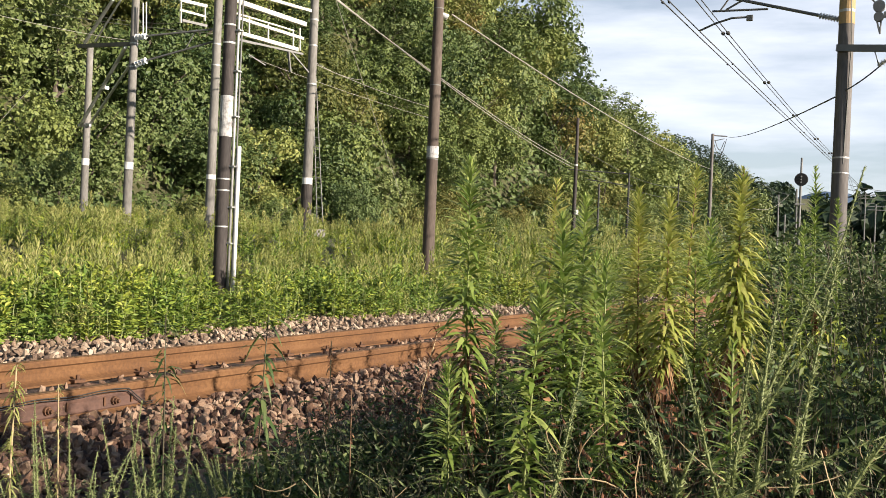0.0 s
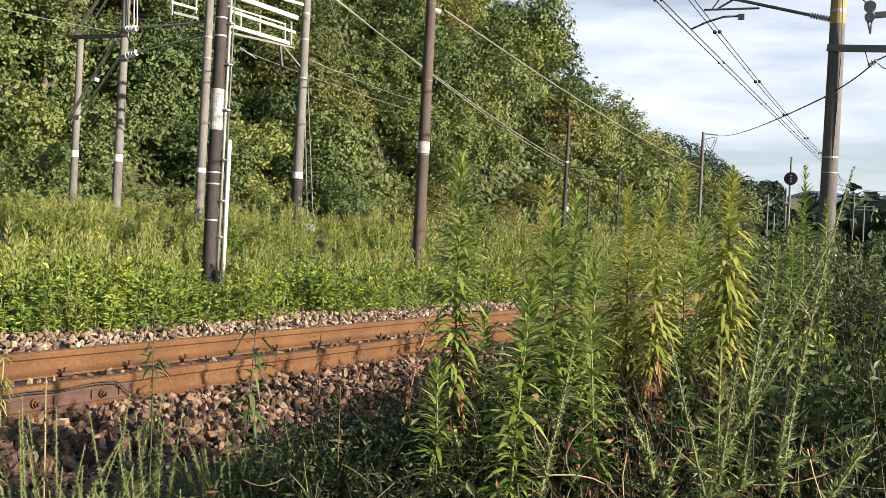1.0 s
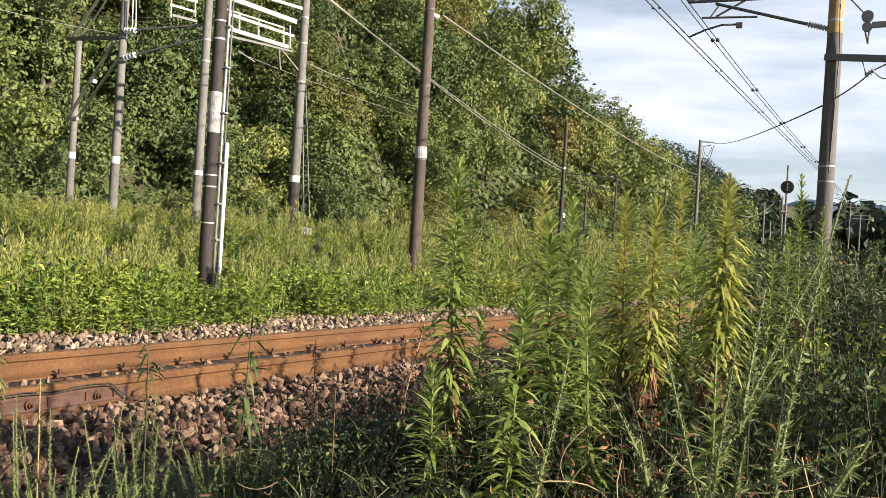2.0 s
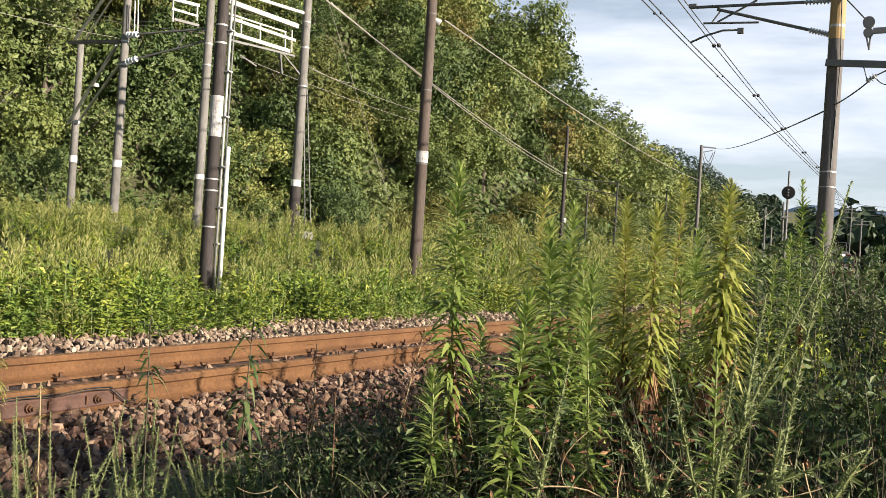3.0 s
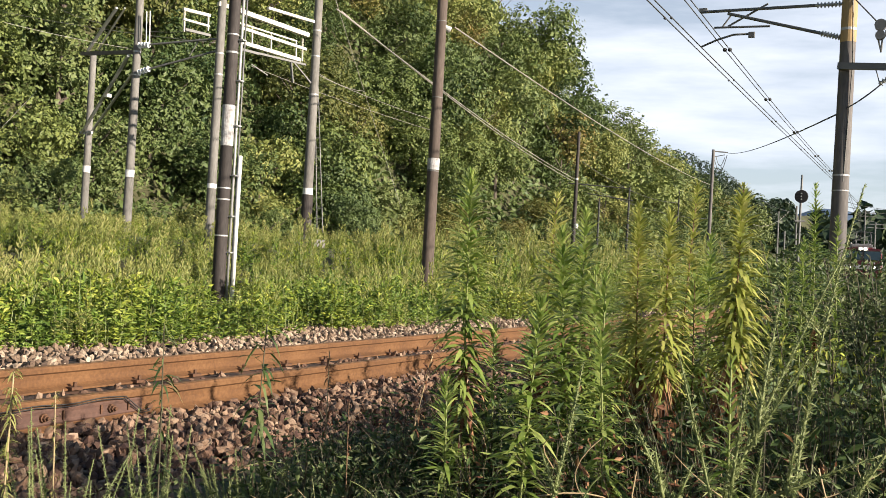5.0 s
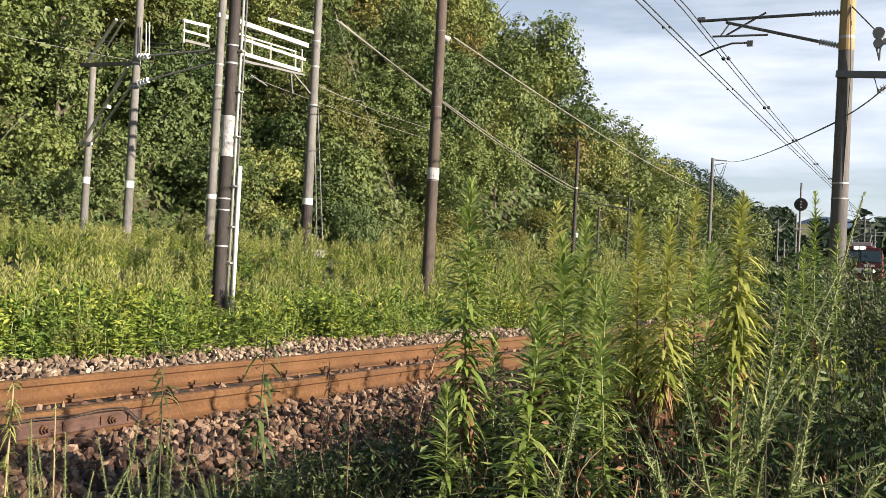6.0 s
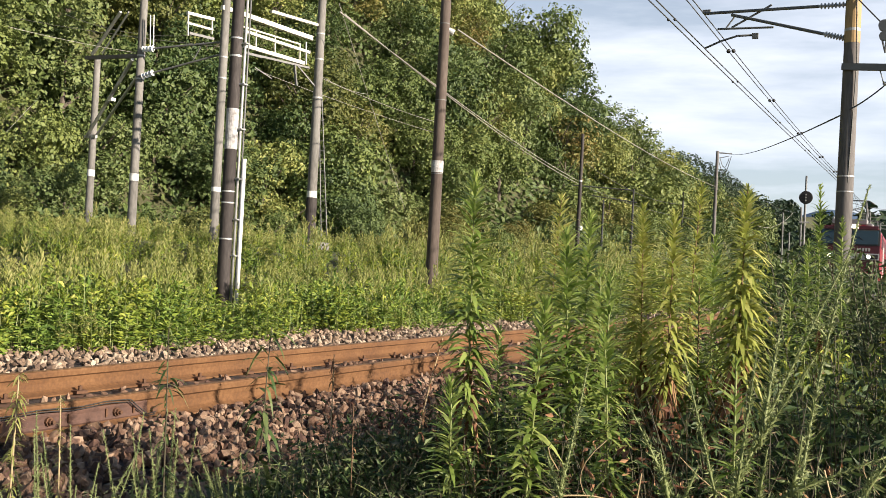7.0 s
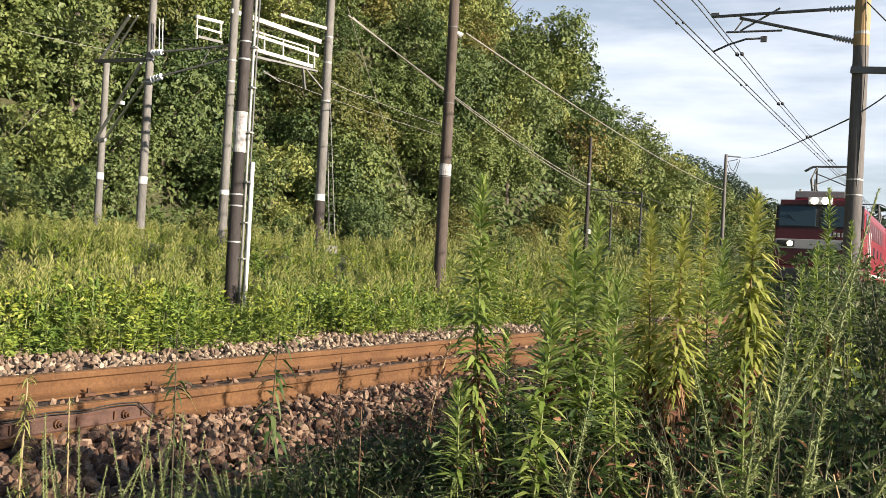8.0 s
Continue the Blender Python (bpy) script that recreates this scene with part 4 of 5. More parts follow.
    tagged(ob, "green brush along the foot of the slope", "brush", kind="stuff")
    # the far woods along the rest of the valley
    far = [crown(rng, 3.2, 6.0, 150, 0.92, 9, 7) for _ in range(4)]
    gs = []
    for _ in range(430):
        u, s = rng.uniform(150, 460), rng.uniform(0, 1) * 40 - 4
        v = np.interp(u, HILL_U, FOOT_V) + s
        if abs(v - float(track_y(u))) < 6:
            continue
        gs.append(moved(far[rng.integers(4)], (u, v, float(land_z(u, v)) - 0.8), rng.uniform(0, 6.28), rng.uniform(0.8, 1.25)))
    for _ in range(170):
        u, v = rng.uniform(120, 420), rng.uniform(-40, 16)
        if abs(v - float(track_y(u))) < 5 or v < -0.18 * u + 6 and u < 150:
            continue
        gs.append(moved(far[rng.integers(4)], (u, v, -0.6), rng.uniform(0, 6.28), rng.uniform(0.5, 1.0)))
    for _ in range(130):
        u, v = rng.uniform(215, 300), rng.uniform(-45, 24)
        if abs(v - float(track_y(u))) > 5:
            gs.append(moved(far[rng.integers(4)], (u, v, -0.8), rng.uniform(0, 6.28), rng.uniform(2.3, 3.1) if v > 5 else rng.uniform(1.6, 2.4)))
    ob = shaped("far_woods", join(gs), M["leaf_far"])
    tagged(ob, "dark green woods further along the valley", "woods", kind="stuff")


woods()


# ---- weeds ----
def goldenrod_geo(rng, h, n, leaf_len, low=0.3, droop=0.35, wide=0.115):
    """Leaves of one upright stem, spiralling up to a tuft."""
    t = np.sort(rng.uniform(low, 1.0, n)) ** 0.9
    a = np.arange(n) * 2.4 + rng.normal(0, 0.25, n)
    rise = np.interp(t, [0, 0.6, 0.85, 0.95, 1.0], [-0.15, 0.22, 0.50, 0.8, 1.8]) + rng.normal(0, 0.22, n)
    D = np.stack([np.cos(a), np.sin(a), rise], 1)
    L = min(leaf_len, 0.140) * np.interp(t, [0, 0.45, 0.75, 0.93, 1.0], [0.45, 0.75, 1.0, 0.72, 0.30]) * rng.uniform(0.75, 1.15, n)
    P = np.stack([np.zeros(n), np.zeros(n), t * h], 1)
    dr = (droop + 0.15) * np.interp(t, [0, 0.7, 1], [0.8, 1.05, 0.3]) * rng.uniform(0.4, 1.4, n)
    return leaf_strips(P, D, L, L * wide + 0.002, dr, rng)


def weed_field():
    """The tall stand of weeds between the ballast and the hill, in clumps."""
    rng = np.random.default_rng(21)
    leafy_ones, spires = [], []
    for k in range(7):
        # a bushy plant: side shoots set with short leaves
        n, shoots = 50, 9
        sa, sz = rng.uniform(0, 6.28, shoots), rng.uniform(0.15, 0.85, shoots)
        j = rng.integers(0, shoots, n)
        r = rng.uniform(0.02, 1.0, n)
        reach = 0.15 * (1.15 - sz[j])
        P = np.stack([np.cos(sa[j]) * reach * r, np.sin(sa[j]) * reach * r, sz[j] + 0.16 * r], 1) + rng.normal(0, 0.012, (n, 3))
        A = np.stack([np.cos(sa[j]), np.sin(sa[j]), 0.5 + 0 * r], 1) + rng.normal(0, 0.75, (n, 3))
        q = rng.uniform(0.6, 1.35, n)
        leafy_ones.append((blades(P, A, 0.075 * q, 0.038 * q, rng), tube([(0, 0, 0), (0.01, 0, 0.5), (0, 0.01, 0.95)], [0.006, 0.005, 0.002], 3, cap=False)))
        # a spire: upright leaves below, a pale plume above
        n, m = 34, 22
        t, a = rng.uniform(0.15, 0.86, n), rng.uniform(0, 6.28, n)
        P = np.stack([np.cos(a) * 0.012, np.sin(a) * 0.012, t], 1)
        A = np.stack([np.cos(a), np.sin(a), rng.uniform(0.5, 1.8, n)], 1)
        q = np.interp(t, [0, 0.6, 0.86], [1.2, 1.0, 0.6]) * rng.uniform(0.7, 1.3, n)
        g = blades(P, A, 0.105 * q, 0.026 * q, rng)
        tt, aa = rng.uniform(0.74, 1.10, m), rng.uniform(0, 6.28, m)
        w = 0.055 * (1.14 - tt) / 0.36 + 0.004
        P2 = np.stack([np.cos(aa) * w * 0.4, np.sin(aa) * w * 0.4, tt], 1)
        top = blades(P2, np.stack([np.cos(aa), np.sin(aa), np.full(m, 1.9)], 1), 0.075, 0.024, rng)
        spires.append((g, top, tube([(0, 0, 0), (0.008, 0, 0.5), (0, 0.01, 1.0)], [0.006, 0.005, 0.002], 3, cap=False)))
    out = {"weed_green": [], "weed": [], "weed_top": [], "stem": []}
    count = 0
    while count < 7600:
        r = rng.random()
        if r < 0.34:
            u = 2 + 40 * rng.random() ** 1.3
            v = float(track_y(u)) + 2.35 + rng.exponential(1.4)
        else:
            a, d = radians(rng.uniform(6, 54)), math.exp(rng.uniform(math.log(9), math.log(52)))
            u, v = d * math.cos(a), d * math.sin(a)
        edge = float(track_y(u)) + 2.38 + 0.16 * math.sin(u * 1.3) + 0.12 * math.sin(u * 3.1)
        az = math.degrees(math.atan2(v, u))
        if v > np.interp(u, HILL_U, FOOT_V) + 1 or az > 54 or az < 5 or v < edge:
            continue
        if (u - 17.54) ** 2 + (v - 14.15) ** 2 < 0.25:
            continue
        gz = float(land_z(u, v))
        front = min(np.interp(v - edge, [0, 0.35, 1.2], [0.40, 0.70, 0.96]), 1.30 - 0.05 * v)
        tall = min(1.75, max(0.6, 1.74 - gz))
        back = float(sm(-0.4, 6.5, v + 0.83 * u - 29.6 + 1.6 * math.sin(u * 1.1 + 2 * math.sin(v * 0.8)) * sm(6, 10, v - edge)))
        level = (front * (1 - back) + tall * back) * rng.uniform(0.72, 1.10)
        level *= 1.0 + 0.18 * math.sin(u * 2.3 + 1.7 * math.sin(v * 1.4)) * math.sin(v * 2.1 + 1.3 * math.sin(u * 0.9))
        # lower plants before the foot of the cable pole
        clear = float(sm(1.7, 0.7, abs(az - 38.9))) * (math.hypot(u, v) < 22.5)
        level = level * (1 - clear) + clear * max(0.30, min(level, 0.98 - 0.047 * math.hypot(u, v) - gz))
        deep = v - edge
        tall_kind = clear < 0.3 and rng.random() < 0.16 + 0.78 * float(sm(2.2, 6.8, deep + 1.2 * math.sin(u * 0.8)))
        yellow = 0.5 + 0.5 * math.sin(u * 0.75 + 1.4 + math.sin(v * 0.6)) + 0.25 * back + (0.5 if (u - 21.6) ** 2 + (v - 9.6) ** 2 < 2.5 else 0)
        key = "weed" if rng.random() < np.interp(yellow, [0.15, 0.65], [0.12, 0.95]) else "weed_green"
        for _ in range(int(rng.integers(3, 8))):
            du, dv = rng.normal(0, 0.15, 2)
            at = (u + du, max(v + dv, edge - 0.1), gz - 0.03)
            hgt = level * rng.uniform(0.75, 1.12) * (1.22 if tall_kind else 1.0)
            turn, lean = rng.uniform(0, 6.28), rng.normal(0, 0.07, 2) + 0.25 * np.array([du, dv])
            k = int(rng.integers(7))
            fat = 1.0 + 0.55 * float(sm(2.5, 7, deep)) + (0.25 if u > 25 else 0)
            S = np.array([fat, fat, hgt])
            if tall_kind:
                g, top, stem = spires[k]
                out["weed_top"].append(moved((top[0] * S, top[1]), at, turn, 1.0, lean))
            else:
                g, stem = leafy_ones[k]
            out[key].append(moved((g[0] * S, g[1]), at, turn, 1.0, lean))
            out["stem"].append(moved((stem[0] * S, stem[1]), at, turn, 1.0, lean))
            count += 1
    for nm, m, lab in (("weeds", "weed_green", "dense stand of fresh green weeds beside the track"), ("weeds", "weed", "dense stand of yellow-green weeds beside the track"), ("weed_tops", "weed_top", "pale seeding tops of the tall weeds"), ("weed_stems", "stem", "thin stems of the tall weeds")):
        tagged(shaped(nm, join(out[m]), M[m]), lab, "weeds", kind="stuff")


weed_field()


def goldenrod(at, h, seed, leaf="gold_leaf", n=110, leaf_len=0.13, droop=0.35, dead=0.0, stem="stem", lean=(0, 0), low=0.3):
    rng = np.random.default_rng(seed)
    e = thing("goldenrod", (at[0], at[1], -0.02), "tall green goldenrod with narrow leaves" if leaf == "gold_leaf" else "tall goldenrod with yellowing drooping leaves", "weed", "tall weeds before the track")
    s = np.linspace(0, 1, 8)
    bend = rng.normal(0, 0.025, 2) + np.array(lean)
    P = np.stack([bend[0] * s ** 2, bend[1] * s ** 2, s * h], 1)
    shaped("stem", tube(P, np.interp(s, [0, 1], [0.0055, 0.0022]), 6), M[stem], e, smooth=True)
    V, F = goldenrod_geo(rng, h, n, leaf_len, low, droop)
    q = V[:, 2:3] / h
    V[:, :2] += np.clip(q, 0, 1) ** 2 * bend
    shaped("leaves", (V, F), M[leaf], e)
    if dead:
        m = int(300 * dead)
        t = rng.uniform(0.25, 0.66, m)
        a = rng.uniform(0, 6.28, m)
        D = np.stack([np.cos(a), np.sin(a), -0.7 + rng.normal(0, 0.4, m)], 1)
        L = leaf_len * rng.uniform(0.45, 0.85, m)
        g = leaf_strips(np.stack([0 * t, 0 * t, t * h], 1), D, L, L * 0.16, rng.uniform(0.4, 1.3, m), rng)
        shaped("withered_leaves", g, M["dry_leaf"], e, "brown withered lower leaves")
    return e


TALL = [
    # x, y, height, leaves, length, droop, kind, dead
    (2.82, 1.29, 1.57, 190, 0.122, 0.40, 0, 0.2), (2.24, 0.88, 1.22, 165, 0.110, 0.25, 0, 0), (2.87, 0.97, 1.41, 185, 0.120, 0.25, 0, 0),
    (3.39, 1.27, 1.56, 95, 0.12, 0.5, 1, 1), (3.27, 1.07, 1.49, 160, 0.12, 0.3, 0, 0.3), (3.55, 0.94, 1.54, 120, 0.13, 0.4, 1, 0.6),
    (3.29, 0.79, 1.50, 130, 0.13, 0.5, 1, 1), (3.91, 0.89, 1.66, 110, 0.10, 0.3, 1, 0.4), (3.39, 0.59, 1.60, 130, 0.15, 0.6, 1, 1),
    (4.47, 0.44, 1.71, 190, 0.072, 0.15, 0, 0.2),
]
MORE = [
    (4.23, 0.47, 1.47, 170, 0.072, 0.15, 0, 0), (4.40, 0.57, 1.38, 160, 0.07, 0.15, 0, 0), (4.62, 0.36, 1.58, 170, 0.07, 0.15, 0, 0), (4.35, 0.70, 1.30, 150, 0.07, 0.15, 0, 0), (4.06, 0.80, 1.45, 120, 0.12, 0.3, 0, 0.4),
    (3.81, 1.10, 1.37, 120, 0.12, 0.4, 1, 0.8), (2.91, 0.88, 1.27, 110, 0.11, 0.3, 0, 0.6), (2.96, 1.24, 1.09, 90, 0.11, 0.5, 0, 1),
    (2.27, 0.38, 1.12, 80, 0.08, 0.25, 0, 0), (2.54, 0.73, 1.14, 90, 0.10, 0.3, 0, 0.3), (3.10, 0.95, 1.30, 110, 0.12, 0.4, 0, 1.0),
    (3.6, 1.15, 1.25, 100, 0.12, 0.5, 1, 1),
    (5.25, 1.45, 1.36, 110, 0.10, 0.3, 0, 0.4), (5.6, 1.25, 1.45, 110, 0.10, 0.3, 0, 0.4), (6.2, 2.1, 1.24, 100, 0.10, 0.3, 0, 0.3), (6.7, 2.0, 1.34, 100, 0.10, 0.3, 0, 0.3), (7.2, 2.15, 1.28, 100, 0.10, 0.3, 0, 0.3),
]
for i, (x, y, h, n, L, d, k, dead) in enumerate(TALL + MORE):
    goldenrod((x, y), h + 0.02, 100 + i, ("gold_leaf", "gold_yellow")[k], int(n * (2.9, 3.4)[k]), L * (1.02, 0.88)[k], d, dead, ("stem", "stem_red")[k], low=(0.3, 0.58)[k])


MATES = np.random.default_rng(77)
for i, (x, y, h, n, L, d, k, dead) in enumerate(TALL + MORE):
    for j in range(1 if k else i % 2):
        q = MATES.uniform(0.80, 0.97) if j else MATES.uniform(0.62, 0.88)
        goldenrod((x + MATES.uniform(0.05, 0.30), y + MATES.normal(0, 0.10)), h * q, 300 + 7 * i + j, ("gold_leaf", "gold_yellow")[k if MATES.random() < 0.7 else 0], int(n * 1.5), L * 0.88, d * MATES.uniform(0.8, 1.4), dead * 0.7, ("stem", "stem_red")[k], low=(0.3, 0.56)[k])


def sprig(at, h, seed, mat, stem, n=30, leaf_len=0.06, label="sparse dry weed stalk with curled leaves"):
    rng = np.random.default_rng(seed)
    e = thing("weed_stalk", (at[0], at[1], -0.02), label, "weed", "stalks beside the ballast")
    s = np.linspace(0, 1, 8)
    b = rng.normal(0, 0.04, 2)
    shaped("stem", tube(np.stack([b[0] * s ** 2, b[1] * s ** 2, s * h], 1), np.interp(s, [0, 1], [0.0045, 0.0016]), 5), M[stem], e, smooth=True)
    t = rng.uniform(0.25, 1, n)
    a = rng.uniform(0, 6.28, n)
    D = np.stack([np.cos(a), np.sin(a), 0.5 + rng.normal(0, 0.4, n)], 1)
    L = leaf_len * rng.uniform(0.5, 1.3, n)
    P = np.stack([b[0] * t ** 2, b[1] * t ** 2, t * h], 1)
    shaped("leaves", leaf_strips(P, D, L, L * 0.14, rng.uniform(0.2, 1.2, n), rng), M[mat], e)
    return e


sprig((2.10, 1.85), 1.10, 1, "under", "stem_dark", 110, 0.05)
sprig((2.53, 1.87), 1.09, 2, "under", "stem_dark", 90, 0.10, "young goldenrod with long green leaves")
sprig((2.99, 1.62), 1.06, 3, "dry_leaf", "stem_dry", 90, 0.055)
sprig((2.97, 1.88), 0.98, 4, "dry_leaf", "stem_dry", 70, 0.05)
sprig((1.34, 1.57), 1.07, 5, "weed_top", "stem_dry", 620, 0.024, "pale green weed spike with fine leaves")
sprig((1.90, 2.02), 0.91, 6, "weed_top", "stem_dry", 240, 0.020)
sprig((2.58, 1.55), 0.88, 7, "dry_leaf", "stem_red", 20, 0.04)


def undergrowth():
    """Tangled greenery on the near side, higher where the track recedes."""
    rng = np.random.default_rng(31)
    near, far, dry, stems, pale = [], [], [], [], []
    fine, coarse, tiny = [], [], []
    for k in range(7):
        n = 52
        t = rng.uniform(0.08, 1.0, n)
        a = rng.uniform(0, 6.28, n)
        sp = rng.uniform(0.0, 0.13, n)
        P = np.stack([np.cos(a) * sp, np.sin(a) * sp, t], 1)
        D = np.stack([np.cos(a), np.sin(a), rng.normal(0.35, 0.5, n)], 1)
        L = rng.uniform(0.018, 0.050, n)
        fine.append(blades(P, D, L * 0.95, L * rng.uniform(0.16, 0.42, n), rng))
        m = 58
        t = rng.uniform(0.08, 1.0, m)
        a = rng.uniform(0, 6.28, m)
        sp = rng.uniform(0.0, 0.15, m)
        P = np.stack([np.cos(a) * sp, np.sin(a) * sp, t], 1)
        coarse.append(cards(P, rng.normal(size=(m, 3)) + np.array([0, 0, 0.8]), rng.uniform(0.010, 0.021, m), rng, 3.0))
        m = 200
        t = rng.uniform(0.08, 1.0, m)
        k5 = rng.integers(0, 5, m)
        ka, kr = rng.uniform(0, 6.28, 5), rng.uniform(0.04, 0.16, 5)
        P = np.stack([np.cos(ka[k5]) * kr[k5] * t, np.sin(ka[k5]) * kr[k5] * t, t], 1) + rng.normal(0, 0.012, (m, 3))
        tiny.append(cards(P, rng.normal(size=(m, 3)), rng.uniform(0.005, 0.010, m), rng, 2.8))
        st = join([tube([(0, 0, 0), (rng.normal(0, 0.04), rng.normal(0, 0.04), 0.6), (rng.normal(0, 0.09), rng.normal(0, 0.09), 1.0)], [0.0024, 0.002, 0.001], 3, cap=False) for _ in range(2)])
        stems.append(st)
    stalks = []
    made = 0
    while made < 3700:
        d = rng.uniform(1.55, 4.2) if rng.random() < 0.62 else rng.uniform(3.5, 15)
        az = rng.uniform(-3, 53) if d < 4.2 else rng.uniform(-2, 24)
        u, v = d * math.cos(radians(az)), d * math.sin(radians(az))
        if v > 2.75 or v < -2.5:
            continue
        bare = sm(1.75, 2.5, v) * sm(20, 26, az)
        bare = max(bare, float(sm(42.5, 45.5, az)))
        if rng.random() < max(bare * 0.96, 0.62 * float(sm(28, 33, az))):
            continue
        top = np.interp(az, [0, 4, 12, 20, 25, 29, 38, 46], [1.1, 1.08, 0.98, 0.92, 0.85, 0.76, 0.64, 0.56])
        if d < 2.4:
            top = min(top, 1.3 - d * 0.245)
        if d > 4.2:
            top = np.interp(az, [0, 3, 10, 24], [1.15, 1.0, 0.55, 0.4])
        h = top * rng.uniform(0.45, 1.0)
        k = rng.integers(7)
        at, turn, lean = (u, v, -0.01), rng.uniform(0, 6.28), rng.normal(0, 0.16, 2)
        S = np.array([1.0, 1.0, h])
        c = rng.random()
        wilt = 0.10 + 0.12 * math.sin(u * 2.3 + 1) * math.sin(v * 3.1) + (0.35 if 8 < az < 17 and d > 2.2 else 0)
        if d < 2.9:
            g = fine[k]
            dst = dry if c < wilt else near
        else:
            g = coarse[k]
            dst = far
        if az > 27 and d < 3.4 and c > 0.12:
            g, dst = tiny[k], pale
        dst.append(moved((g[0] * S, g[1]), at, turn, 1.0, lean))
        stalks.append(moved((stems[k][0] * S, stems[k][1]), at, turn, 1.0, lean))
        made += 1
    for nm, gs, m, lab in (("undergrowth", near, "under", "tangled low green undergrowth"), ("undergrowth", far, "under", "dense small-leaved weeds beside the track"), ("dry_undergrowth", dry, "dry_leaf", "brown withered undergrowth"),
                           ("pale_undergrowth", pale, "pale", "pale grey-green weeds at the ballast edge"), ("undergrowth_stems", stalks, "stem_dark", "thin stems of the undergrowth")):
        tagged(shaped(nm, join(gs), M[m]), lab, "undergrowth", kind="stuff")
    # unseen weeds added behind the watcher, in clumps, to shade the near plants
    back = []
    shade_tufts = np.stack([rng.uniform(-4, 6, 60), rng.uniform(-3.4, -0.8, 60)], 1)
    shade_tufts[:14] = np.stack([rng.uniform(-1.6, 0.6, 14), rng.uniform(-2.6, -0.9, 14)], 1)
    shade_tufts[14:44] = np.stack([rng.uniform(2.7, 6.5, 30), rng.uniform(-3.0, -1.6, 30)], 1)
    for i in range(1100):
        u, v = shade_tufts[i % 60] + rng.normal(0, 0.15, 2)
        if math.hypot(u, v) < 1.0 or math.atan2(v, u) > -0.09 and u > 0:
            continue
        V, F = coarse[rng.integers(7)]
        h = rng.uniform(1.35, 1.82) if 14 <= i % 60 < 44 else rng.uniform(1.0, 1.8)
        # kept low here so the sun reaches the feathery weeds
        h = rng.uniform(0.5, 0.85) if 0.7 < u < 2.7 else h
        back.append(moved((V * np.array([1.8, 1.8, h]), F), (u, v, 0), rng.uniform(0, 6.28), 1.0, rng.normal(0, 0.08, 2)))
    tagged(shaped("weeds", join(back), M["under"]), "unseen weeds added behind the watcher for shade", "weeds", kind="stuff")


undergrowth()


def bush(at, r, h, seed, mat, n, leaf, label):
    rng = np.random.default_rng(seed)
    e = thing("bush", (at[0], at[1], 0.0), label, "bush")
    t = rng.uniform(0.1, 1, n)
    a = rng.uniform(0, 6.28, n)
    k = rng.integers(0, 26, n)
    ka, kr, kh = rng.uniform(0, 6.28, 26), rng.uniform(0.1, 1, 26) ** 0.6 * r, rng.uniform(0.7, 1.0, 26) * h
    P = np.stack([np.cos(ka[k]) * kr[k] * t + np.cos(a) * 0.045, np.sin(ka[k]) * kr[k] * t + np.sin(a) * 0.045, t * kh[k]], 1)
    shaped("leaves", cards(P, rng.normal(size=(n, 3)) + np.array([0, 0, 0.6]), leaf * rng.uniform(0.6, 1.3, n), rng, 3.0), M[mat], e)
    g = [tube([(0, 0, -0.02), (math.cos(b) * q * 0.5, math.sin(b) * q * 0.5, z * 0.5), (math.cos(b) * q, math.sin(b) * q, z)], [0.006, 0.004, 0.002], 4, cap=False) for b, q, z in zip(ka, kr, kh)]
    shaped("twig_work", join(g), M["stem_dark"], e)
    return e


bush((4.35, 0.30), 0.42, 1.12, 51, "weed", 5200, 0.012, "round yellow-green bush among the weeds")
bush((5.6, 0.22), 0.60, 1.38, 52, "under", 5200, 0.015, "dark green bush beside the mast")
bush((7.2, 0.45), 0.8, 1.45, 53, "under", 5600, 0.020, "dense green bush beside the mast")
bush((6.2, 0.5), 0.7, 1.55, 71, "under", 5600, 0.017, "dense green bush beside the mast")
bush((8.5, 0.42), 0.9, 1.72, 72, "under", 5600, 0.023, "tall green bush beside the mast")
bush((5.2, 0.08), 0.55, 1.48, 73, "pale", 6000, 0.013, "grey-green bush among the weeds")
bush((9.5, 1.1), 0.8, 1.40, 74, "under", 5000, 0.024, "dense green bush beside the mast")
bush((6.8, 1.0), 0.6, 1.22, 75, "weed", 4200, 0.016, "yellow-green bush among the weeds")
bush((11.5, 0.75), 1.0, 1.75, 76, "under", 5000, 0.028, "tall green bush beside the mast")
bush((2.62, 1.75), 0.34, 0.70, 56, "under", 3200, 0.013, "dark green bushy weed at the ballast edge")
bush((3.05, 1.62), 0.36, 0.72, 57, "under", 3200, 0.013, "dark green bushy weed at the ballast edge")
bush((3.3, 1.75), 0.36, 0.72, 58, "dry_leaf", 1400, 0.012, "brown withered bushy weed at the ballast edge")


